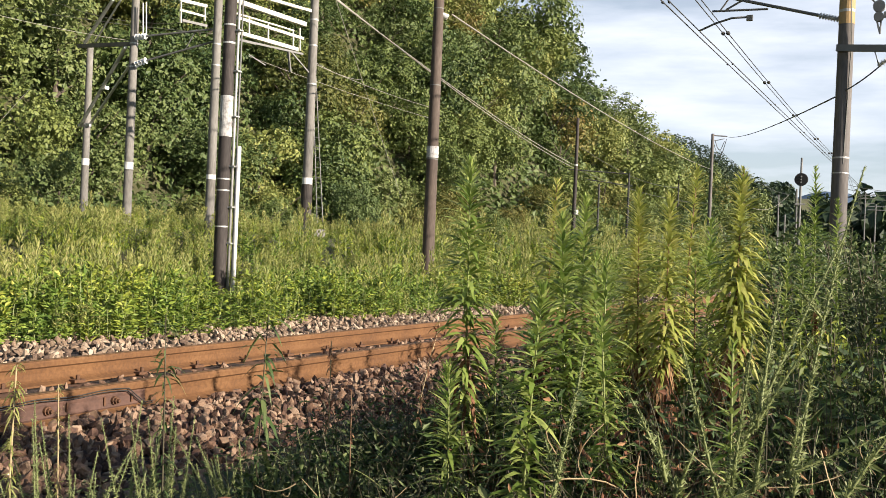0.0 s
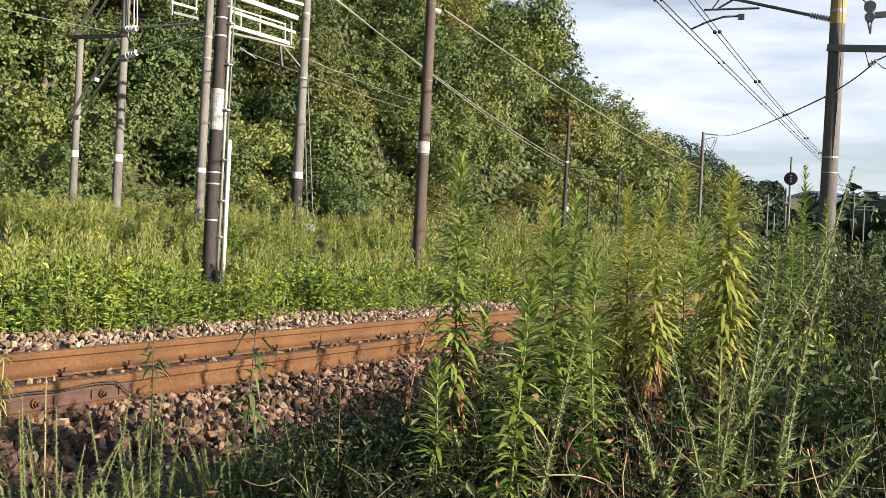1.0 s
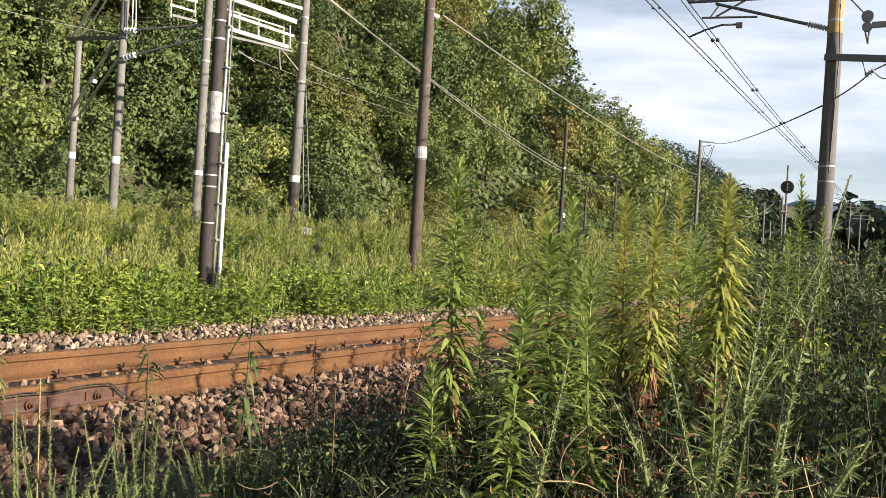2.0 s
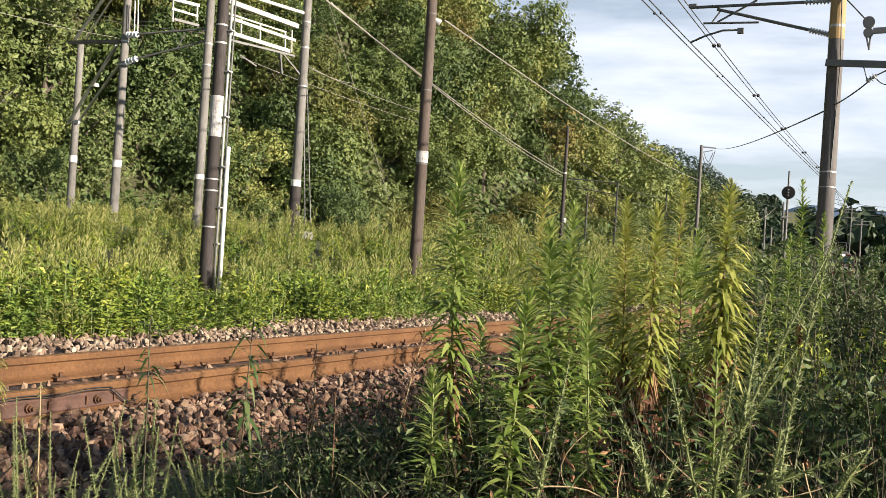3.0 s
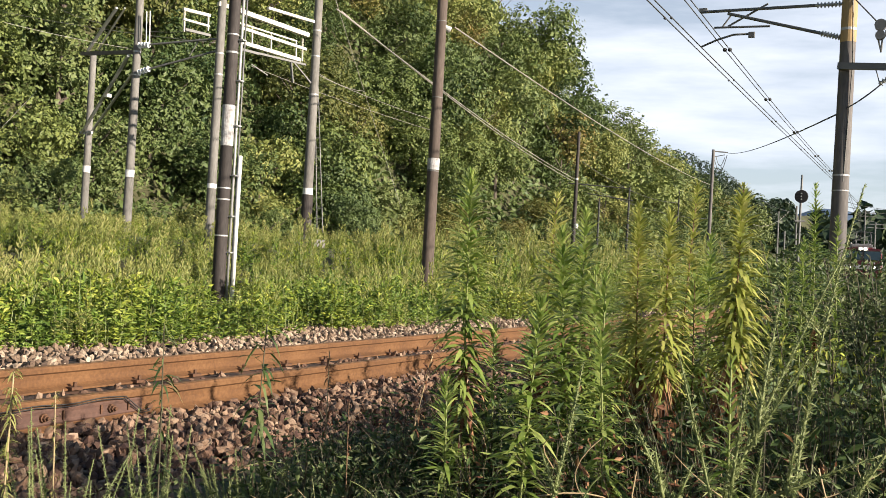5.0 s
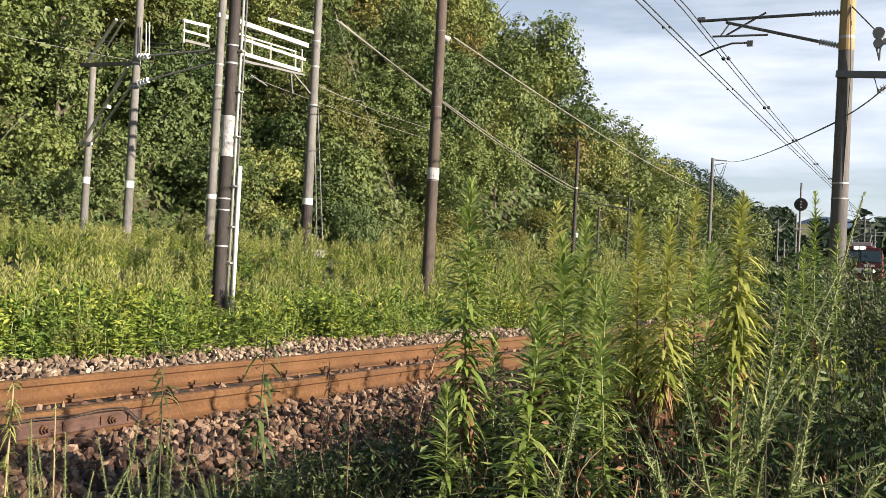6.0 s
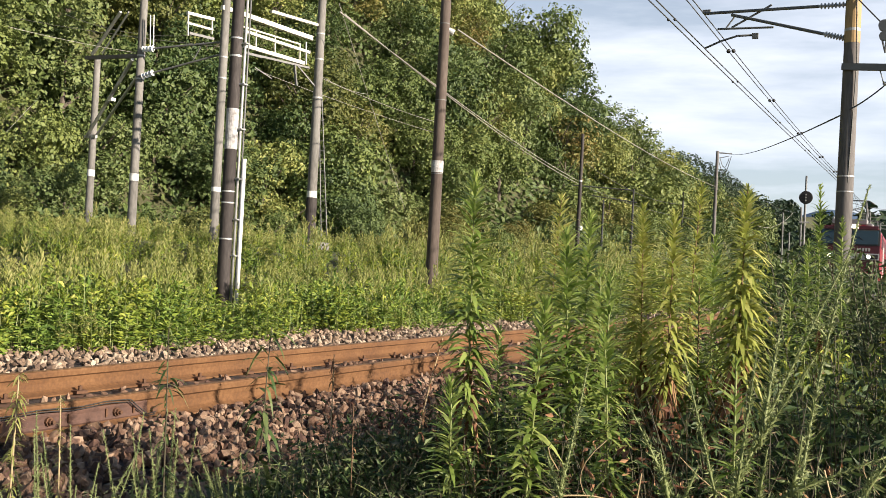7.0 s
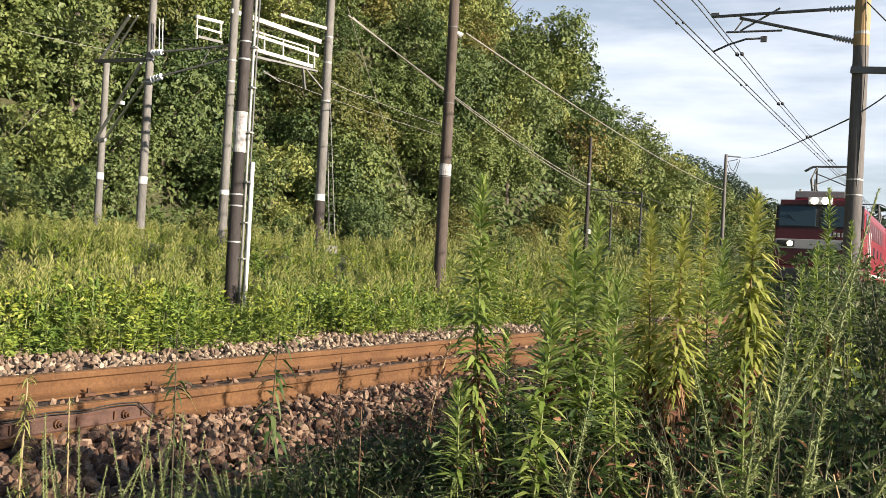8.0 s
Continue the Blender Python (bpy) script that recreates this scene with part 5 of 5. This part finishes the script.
def feathery(seed, rows):
    """A fine-leaved weed: branches given by foot and tip, each set with needle leaves."""
    rng = np.random.default_rng(seed)
    root = np.array(rows[0][0])
    e = thing("feathery_weed", (root[0], root[1], 0.0), "feathery grey-green weed with slender branches", "weed", "feathery weeds close by")
    o = np.array([root[0], root[1], 0.0])
    shaped("stem", tube([np.zeros(3), root - o], [0.0028, 0.0024], 6), M["stem_dark"], e)
    for a, b in rows:
        a, b = np.array(a) - o, np.array(b) - o
        s = np.linspace(0, 1, 9)[:, None]
        side = np.cross(b - a, [0, 0, 1.0])
        P = a + (b - a) * s + side * 0.18 * (s * (1 - s)) * rng.normal()
        br = shaped("branch", tube(P, np.linspace(0.0030, 0.0010, 9), 5), M["feather"], e, smooth=True)
        L = np.linalg.norm(b - a)
        n = int(1800 * L)
        t = rng.uniform(0.02, 1, n)
        Q = np.stack([np.interp(t, s[:, 0], P[:, j]) for j in range(3)], 1)
        d = (b - a) / L
        D = rng.normal(size=(n, 3)) + d * 1.1
        ln = np.interp(t, [0, 0.6, 1], [0.017, 0.012, 0.006]) * rng.uniform(0.4, 1.2, n)
        shaped("needles", blades(Q, D, ln, ln * 0.20, rng), M["feather"], br)


feathery(61, [((1.54, 0.28, 0.93), (1.72, 0.13, 1.35)), ((1.54, 0.28, 0.94), (1.51, 0.34, 1.18)), ((1.54, 0.26, 0.96), (1.55, 0.24, 1.19)), ((1.56, 0.24, 1.04), (1.59, 0.16, 1.19)), ((1.56, 0.23, 1.05), (1.68, 0.22, 1.27))])
feathery(62, [((1.33, 0.24, 0.98), (1.42, 0.05, 1.08)), ((1.35, 0.20, 1.00), (1.35, 0.19, 1.08)), ((1.37, 0.16, 1.02), (1.37, 0.15, 1.10))])
feathery(63, [((1.26, 0.27, 0.99), (1.23, 0.34, 1.13)), ((1.25, 0.28, 1.00), (1.26, 0.26, 1.06)), ((1.20, 0.28, 1.03), (1.19, 0.29, 1.09))])
feathery(64, [((1.29, 0.09, 1.01), (1.32, 0.04, 1.10)), ((1.35, 0.09, 1.01), (1.37, 0.06, 1.07))])
feathery(65, [((1.69, 0.19, 0.91), (1.95, 0.12, 1.48)), ((1.81, 0.17, 1.21), (1.79, 0.21, 1.26))])
feathery(66, [((1.61, 0.57, 0.87), (1.73, 0.56, 1.13)), ((1.62, 0.56, 0.91), (1.61, 0.59, 0.99))])


def feather_clump(seed, at, count, high, wide):
    """Many slender branches out of one root."""
    rng = np.random.default_rng(seed)
    rows = []
    for _ in range(count):
        a, r, h = rng.uniform(0, 6.28), wide * rng.uniform(0.25, 1.0), high * rng.uniform(0.62, 1.0)
        f = rng.uniform(0.0, 0.55)
        foot = (at[0] + f * r * math.cos(a + 0.6), at[1] + f * r * math.sin(a + 0.6), rng.uniform(0.15, 0.6) * h)
        rows.append((foot, (at[0] + r * math.cos(a), at[1] + r * math.sin(a), h)))
    feathery(seed, rows)


for k, (x, y, h, w) in enumerate(((1.98, 2.05, 0.84, 0.30), (2.22, 1.95, 0.82, 0.28), (1.80, 1.80, 0.72, 0.22), (2.48, 1.86, 0.74, 0.24), (2.75, 1.95, 0.66, 0.24), (2.30, 1.60, 0.66, 0.22))):
    feather_clump(80 + k, (x, y), 24, h, w)


def tangle():
    """Thin bent stalks and dry straws lying through the undergrowth."""
    rng = np.random.default_rng(91)
    for mat, count, lab in (("stem_dry", 90, "dry straws lying through the undergrowth"), ("feather", 150, "thin green stalks lying through the undergrowth")):
        gs = []
        for _ in range(count):
            d, a = rng.uniform(1.6, 3.4), radians(rng.uniform(-1, 36))
            z = rng.uniform(0.35, 0.98 - 0.10 * (d - 1.6)) * (0.80 if a > 0.42 else 1.0)
            p = np.array([d * math.cos(a), d * math.sin(a), z])
            way = rng.normal(size=3) * np.array([1, 1, 0.75])
            way *= rng.uniform(0.10, 0.34) / np.linalg.norm(way)
            s = np.linspace(-0.5, 0.5, 7)[:, None]
            P = p + way * s + np.cross(way, rng.normal(size=3)) * 0.5 * (0.25 - s ** 2)
            P[:, 2] = np.maximum(P[:, 2], 0.02)
            gs.append(tube(P, np.linspace(0.0016, 0.0007, 7), 4, cap=False))
        tagged(shaped("tangled_stalks", join(gs), M[mat]), lab, "undergrowth", kind="stuff")


tangle()
bush((1.84, 0.52), 0.13, 0.86, 95, "dry_leaf", 2600, 0.006, "brown withered seed heads of a low weed")
bush((2.05, 0.66), 0.12, 0.80, 96, "dry_leaf", 2000, 0.006, "brown withered seed heads of a low weed")


# ---- ballast stones ----
def stones():
    rng = np.random.default_rng(41)
    t = (1 + 5 ** 0.5) / 2
    I = np.array([[-1, t, 0], [1, t, 0], [-1, -t, 0], [1, -t, 0], [0, -1, t], [0, 1, t], [0, -1, -t], [0, 1, -t], [t, 0, -1], [t, 0, 1], [-t, 0, -1], [-t, 0, 1]], float)
    I /= np.linalg.norm(I[0])
    FI = np.array([[0, 11, 5], [0, 5, 1], [0, 1, 7], [0, 7, 10], [0, 10, 11], [1, 5, 9], [5, 11, 4], [11, 10, 2], [10, 7, 6], [7, 1, 8], [3, 9, 4], [3, 4, 2], [3, 2, 6], [3, 6, 8], [3, 8, 9], [4, 9, 5], [2, 4, 11], [6, 2, 10], [8, 6, 7], [9, 8, 1]])
    shapes = []
    for k in range(10):
        V = I * rng.uniform(0.55, 1.35, (12, 1)) * rng.uniform([0.85, 0.6, 0.45], [1.4, 1.0, 0.8])
        shapes.append(V)
    metal = {}
    for key in ("stone_red", "stone_grey"):
        metal[key] = []
        for V in shapes:
            me = fast_mesh("stone", V, FI)
            me.materials.append(M[key])
            metal[key].append(me)

    def top(off):
        return np.interp(off, [-2.15, -1.75, -1.25, -0.70, -0.45, 0.0, 0.45, 0.70, 1.25, 2.2, 3.1, 3.9], [0.0, 0.10, 0.20, 0.225, 0.228, 0.232, 0.228, 0.225, 0.23, 0.25, 0.27, 0.0])

    def lay(n, u0, u1, o0, o1, size):
        u = rng.uniform(u0, u1, n)
        o = rng.uniform(o0, o1, n)
        z = top(o) + rng.uniform(-0.3, 1.0, n) * size
        s = size * rng.uniform(0.55, 1.25, n)
        return u, track_y(u) + o, z, s

    def turned(V, rng):
        e = Euler(rng.uniform(0, 6.28, 3)).to_matrix()
        return V @ np.array(e).T

    # the stones nearest to the watcher, one by one
    u, y, z, s = lay(300, 3.1, 5.4, -1.45, -0.72, 0.036)
    for k in range(300):
        o = new("stone", metal["stone_red"][k % 10])
        o.parent = BALLAST
        o.matrix_basis = Matrix.LocRotScale((u[k], y[k], z[k] + 0.012), Euler(rng.uniform(0, 6.28, 3)), (s[k],) * 3)
    for key, runs in (("stone_red", ((5200, 2.4, 9.5, -2.2, -0.66, 0.036), (1600, 9.5, 30, -2.3, -0.66, 0.042), (1100, 2, 20, -0.42, 0.42, 0.03))), ("stone_grey", ((5200, 5, 17, 1.3, 3.4, 0.036), (1600, 17, 45, 0.9, 3.4, 0.05)))):
        gs = []
        for run in runs:
            u, y, z, s = lay(*run)
            for k in range(len(u)):
                gs.append((turned(shapes[rng.integers(10)], rng) * s[k] + np.array([u[k], y[k], z[k]]), FI))
        ob = shaped("loose_stones", join(gs), M[key], BALLAST, "rust-brown crushed stones" if key == "stone_red" else "pale grey crushed stones")
        tagged(ob, kind="stuff")


stones()


# ---- the train ----
def hull(bm, x0, x1, rake0, rake1):
    """Loco body shell: rounded section swept from end to end, raked ends."""
    sec = [(-1.38, 1.15), (-1.40, 1.45), (-1.40, 3.45), (-1.33, 3.72), (-1.15, 3.92), (-0.6, 4.02), (0.6, 4.02), (1.15, 3.92), (1.33, 3.72), (1.40, 3.45), (1.40, 1.45), (1.38, 1.15)]
    xs = [x0, x0 + 0.12, x1 - 0.12, x1]
    rows = []
    for i, x in enumerate(xs):
        q = 0.97 if i in (0, 3) else 1.0
        row = []
        for y, z in sec:
            lean = np.interp(z, [1.1, 2.6, 4.05], [0.0, 0.0, 1.0])
            dx = rake0 * lean if i < 2 else -rake1 * lean
            row.append(bm.verts.new((x + dx, y * q, z)))
        rows.append(row)
    n = len(sec)
    for a, b in zip(rows, rows[1:]):
        for j in range(n):
            k = (j + 1) % n
            bm.faces.new((a[j], b[j], b[k], a[k]))
    bm.faces.new(rows[0])
    bm.faces.new(rows[-1][::-1])
    bmesh.ops.recalc_face_normals(bm, faces=bm.faces[:])
    return bm


WHEELS = []


def locomotive():
    e = thing("electric_locomotive", (160, 4.2, RAIL_Z), "red electric freight locomotive with a white stripe and lit lamps", "locomotive")
    for u0, cab in ((0.0, 1), (12.9, -1)):
        u1 = u0 + 12.2
        body = part("body", hull(bmesh.new(), u0, u1, 0.30 if cab > 0 else 0.0, 0.30 if cab < 0 else 0.0), M["red_sunlit"], e, "red body shell in a sunlit tone")
        part("roof", soft_box(((u0 + u1) / 2, 0, 4.06), (9.6, 1.9, 0.22), 0.06), M["roof_grey"], e, "grey roof")
        for s in (-1, 1):
            for x in np.arange(u0 + 3.0, u1 - 1.8, 1.25):
                # intake panels reuse the shaded red of the front
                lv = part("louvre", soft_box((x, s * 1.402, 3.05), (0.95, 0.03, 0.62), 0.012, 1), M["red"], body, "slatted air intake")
            for x in np.arange(u0 + 2.6, u1 - 0.8, 2.2):
                part("side_window", soft_box((x, s * 1.402, 2.3), (0.01 + 0.5, 0.03, 0.36), 0.01, 1), M["glass"], body)
            part("sill_stripe", soft_box(((u0 + u1) / 2, s * 1.398, 1.38), (11.6, 0.03, 0.10), 0.01, 1), M["white"], body, "thin white stripe")
            xd = u0 + 1.55 if cab > 0 else u1 - 1.55
            xw = u0 + 0.72 if cab > 0 else u1 - 0.72
            door = part("cab_door", soft_box((xd, s * 1.402, 2.45), (0.62, 0.035, 2.1), 0.015, 1), M["red_sunlit"], e)
            part("door_window", soft_box((xd, s * 1.425, 3.1), (0.42, 0.02, 0.6), 0.01, 1), M["glass"], door)
            part("cab_side_window", soft_box((xw, s * 1.40, 3.18), (0.6, 0.04, 0.70), 0.015, 1), M["glass"], body, "cab side window")
            for o in (-0.42, 0.42):
                shaped("handrail", tube([(xd + o, s * 1.46, 1.5), (xd + o, s * 1.46, 2.9)], 0.018, 6), M["white"], door, "white handrail")
        part("underframe", soft_box(((u0 + u1) / 2, 0, 1.02), (11.6, 2.5, 0.28), 0.03), M["underframe"], e)
        part("equipment_box", soft_box(((u0 + u1) / 2, 0, 0.72), (3.2, 2.4, 0.55), 0.05), M["underframe"], e)
        for xb in (u0 + 2.7, u1 - 2.7):
            for s in (-1, 1):
                part("bogie_frame", soft_box((xb, s * 1.02, 0.68), (3.4, 0.16, 0.34), 0.05), M["underframe"], e)
                for o in (-1.1, 1.1):
                    part("axle_box", soft_box((xb + o, s * 1.08, 0.56), (0.42, 0.18, 0.40), 0.06), M["underframe"], e)
            for o in (-1.1, 1.1):
                g = [tube([(0, -0.70, 0), (0, 0.70, 0)], 0.09, 10)]
                for s in (-1, 1):
                    g.append(tube([(0, s * 0.50, 0), (0, s * 0.53, 0), (0, s * 0.535, 0), (0, s * 0.64, 0)], [0.585, 0.585, 0.555, 0.55], 28))
                    g += [box((0.30 * math.cos(a), s * 0.66, 0.30 * math.sin(a)), (0.10, 0.03, 0.10)) for a in np.arange(4) * math.pi / 2]
                w = shaped("wheelset", join(g), M["wheel"], e)
                w.matrix_basis = pose(xb + o, 0, 0.56)
                WHEELS.append((w, xb + o))
    # the leading face; its shade is put into a darker red
    f = part("front", soft_box((0.02, 0, 2.26), (0.08, 2.68, 1.36), 0.03), M["red"], e, "red cab front, shade put into its colour")
    part("brow", soft_box((0.19, 0, 3.86), (0.10, 2.5, 0.20), 0.03), M["red"], e, "red brow, shade put into its colour")
    tilt = Matrix.Rotation(radians(12), 4, "Y")
    for y0, y1 in ((0.10, 1.26), (-1.26, -0.10)):
        bm = soft_box((0, 0, 0), (0.05, y1 - y0, 0.74), 0.02)
        bm.transform(Matrix.Translation((0.055, (y0 + y1) / 2, 3.35)) @ tilt)
        w = part("windscreen", bm, M["glass"], e, "tinted windscreen")
        shaped("wiper", bar((0.0, (y0 + y1) / 2 - 0.1, 3.0), (0.02, (y0 + y1) / 2 + 0.3, 3.42), 0.025), M["rubber"], w)
    bm = soft_box((0, 0, 0), (0.07, 2.70, 0.86), 0.03)
    bm.transform(Matrix.Translation((0.082, 0, 3.35)) @ tilt)
    part("windscreen_frame", bm, M["rubber"], e, "black windscreen surround")
    part("stripe", soft_box((-0.035, 0, 2.36), (0.05, 2.66, 0.34), 0.015), M["stripe_white"], f, "white stripe across the front")
    for s in (-1, 1):
        b = part("lamp_box", soft_box((-0.07, s * 1.0, 2.36), (0.05, 0.56, 0.22), 0.02), M["rubber"], e, "dark lamp housing")
        shaped("headlamp", tube([(-0.09, s * 0.86, 2.36), (-0.115, s * 0.86, 2.36)], [0.10, 0.085], 16), M["lamp"], b, "lit headlamp")
        shaped("marker_lamp", tube([(-0.09, s * 1.14, 2.36), (-0.105, s * 1.14, 2.36)], [0.08, 0.07], 16), M["rubber"], b)
    b = part("top_lamp_box", soft_box((0.15, 0, 3.92), (0.22, 0.74, 0.26), 0.03), M["white"], e, "pale lamp box on the brow")
    for y in (-0.17, 0.17):
        shaped("headlamp", tube([(0.035, y, 3.92), (0.015, y, 3.92)], [0.12, 0.10], 16), M["lamp"], b, "lit headlamp")
    # bars in place of the running number
    for k in range(5):
        part("number_bar", soft_box((-0.025, -0.36 - 0.13 * k, 2.72), (0.02, 0.08, 0.16), 0.005, 1), M["stripe_white"], f)
    part("buffer_beam", soft_box((0.05, 0, 1.28), (0.16, 2.6, 0.42), 0.03), M["underframe"], e)
    part("skirt", soft_box((0.12, 0, 0.80), (0.12, 2.5, 0.56), 0.04), M["underframe"], e, "dark grey skirt")
    bm = bmesh.new()
    vs = [bm.verts.new(p) for p in ((-0.15, 0, 0.14), (-0.15, 0, 0.52), (0.35, 1.25, 0.14), (0.35, 1.25, 0.52), (0.35, -1.25, 0.14), (0.35, -1.25, 0.52), (0.5, 0, 0.14), (0.5, 0, 0.52))]
    for q in ((0, 2, 3, 1), (4, 0, 1, 5), (2, 6, 7, 3), (6, 4, 5, 7), (1, 3, 7, 5), (0, 4, 6, 2)):
        bm.faces.new([vs[i] for i in q])
    part("snow_plough", bm, M["underframe"], e, "dark wedge plough")
    part("step", soft_box((0.0, 0, 0.46), (0.3, 2.5, 0.05), 0.01), M["galv"], e, "pale step edge")
    part("coupler", soft_box((-0.30, 0, 0.90), (0.55, 0.26, 0.30), 0.06), M["underframe"], e, "knuckle coupler")
    for s in (-1, 1):
        shaped("brake_hose", tube([(-0.02, s * 0.5, 1.1), (-0.2, s * 0.5, 0.9), (-0.12, s * 0.48, 0.6)], 0.03, 8), M["rubber"], e)
        shaped("front_handrail", tube([(-0.06, s * 1.2, 1.3), (-0.12, s * 1.2, 1.5), (-0.12, s * 1.2, 2.0), (-0.06, s * 1.2, 2.15)], 0.016, 6), M["red"], e)
    # roof gear
    for x, y, h in ((1.1, 0.0, 0.25), (1.6, 0.5, 0.3), (1.9, -0.5, 0.3), (2.4, 0.9, 0.45), (6.2, 0.4, 0.35), (7.2, -0.4, 0.35)):
        g = [tube([(x, y, 4.1), (x, y, 4.1 + h)], 0.05, 8)] + [tube([(x, y, 4.16 + k * 0.07), (x, y, 4.18 + k * 0.07), (x, y, 4.20 + k * 0.07)], [0.05, 0.10, 0.05], 10) for k in range(int(h / 0.09))]
        shaped("roof_insulator", join(g), M["insulator"], e)
    part("roof_box", soft_box((1.6, 0.1, 4.22), (1.3, 1.6, 0.26), 0.04), M["roof_grey"], e)
    for x0 in (2.6, 21.0):
        p = part("pantograph", soft_box((x0 + 0.9, 0, 4.42), (1.9, 1.3, 0.06), 0.015), M["galv_dark"], e, "raised steel pantograph")
        for s in (-1, 1):
            shaped("lower_arm", tube([(x0 + 0.2, s * 0.55, 4.45), (x0 + 0.05, s * 0.60, 4.95)], 0.042, 6), M["galv_dark"], p)
            shaped("lower_arm", tube([(x0 + 1.6, s * 0.55, 4.45), (x0 + 1.8, s * 0.60, 4.95)], 0.042, 6), M["galv_dark"], p)
            shaped("upper_arm", tube([(x0 + 0.05, s * 0.60, 4.95), (x0 + 0.9, s * 0.52, 5.50)], 0.034, 6), M["galv_dark"], p)
            shaped("upper_arm", tube([(x0 + 1.8, s * 0.60, 4.95), (x0 + 0.9, s * 0.52, 5.50)], 0.034, 6), M["galv_dark"], p)
        shaped("cross_brace", tube([(x0 + 0.12, -0.58, 4.7), (x0 + 0.5, 0.55, 5.25)], 0.024, 6), M["galv_dark"], p)
        shaped("cross_brace", tube([(x0 + 0.12, 0.58, 4.7), (x0 + 0.5, -0.55, 5.25)], 0.024, 6), M["galv_dark"], p)
        for o in (0.75, 1.05):
            s = np.linspace(-1, 1, 15)
            P = np.stack([np.full(15, x0 + o), s * 0.92, 5.53 - 0.24 * np.clip(np.abs(s) - 0.68, 0, 1) ** 1.2 / 0.32 ** 0.2 * 2.4], 1)
            shaped("collector_head", tube(P, 0.026, 6), M["galv_dark"], p, smooth=True)
    # coupling between the two units
    part("gangway", soft_box((12.55, 0, 2.2), (0.72, 1.1, 2.2), 0.05), M["rubber"], e)
    return e


LOCO = locomotive()
for o in LOCO.children_recursive:          # body widened by 9 % to fit the camera's view
    if o.type == "MESH" and not o.name.startswith("wheelset"):
        o.data.transform(Matrix.Diagonal((1, 1.09, 1, 1)))


def motions():
    """The locomotive runs in along the track at a steady 18.3 m/s, its wheels turning."""
    rows = []
    for k in range(81):
        t = k / 10
        u = 37.6 + 18.3 * (8.0 - t)
        rows.append((t, pose(u, float(track_y(u)), RAIL_Z, 0, 0, track_turn(u + 6))))
    walk(LOCO, rows)
    for w, x in WHEELS:
        walk(w, [(k / 30, pose(x, 0, 0.56, 0, -math.degrees(18.3 / 0.56) * k / 30, 0)) for k in range(241)])


motions()
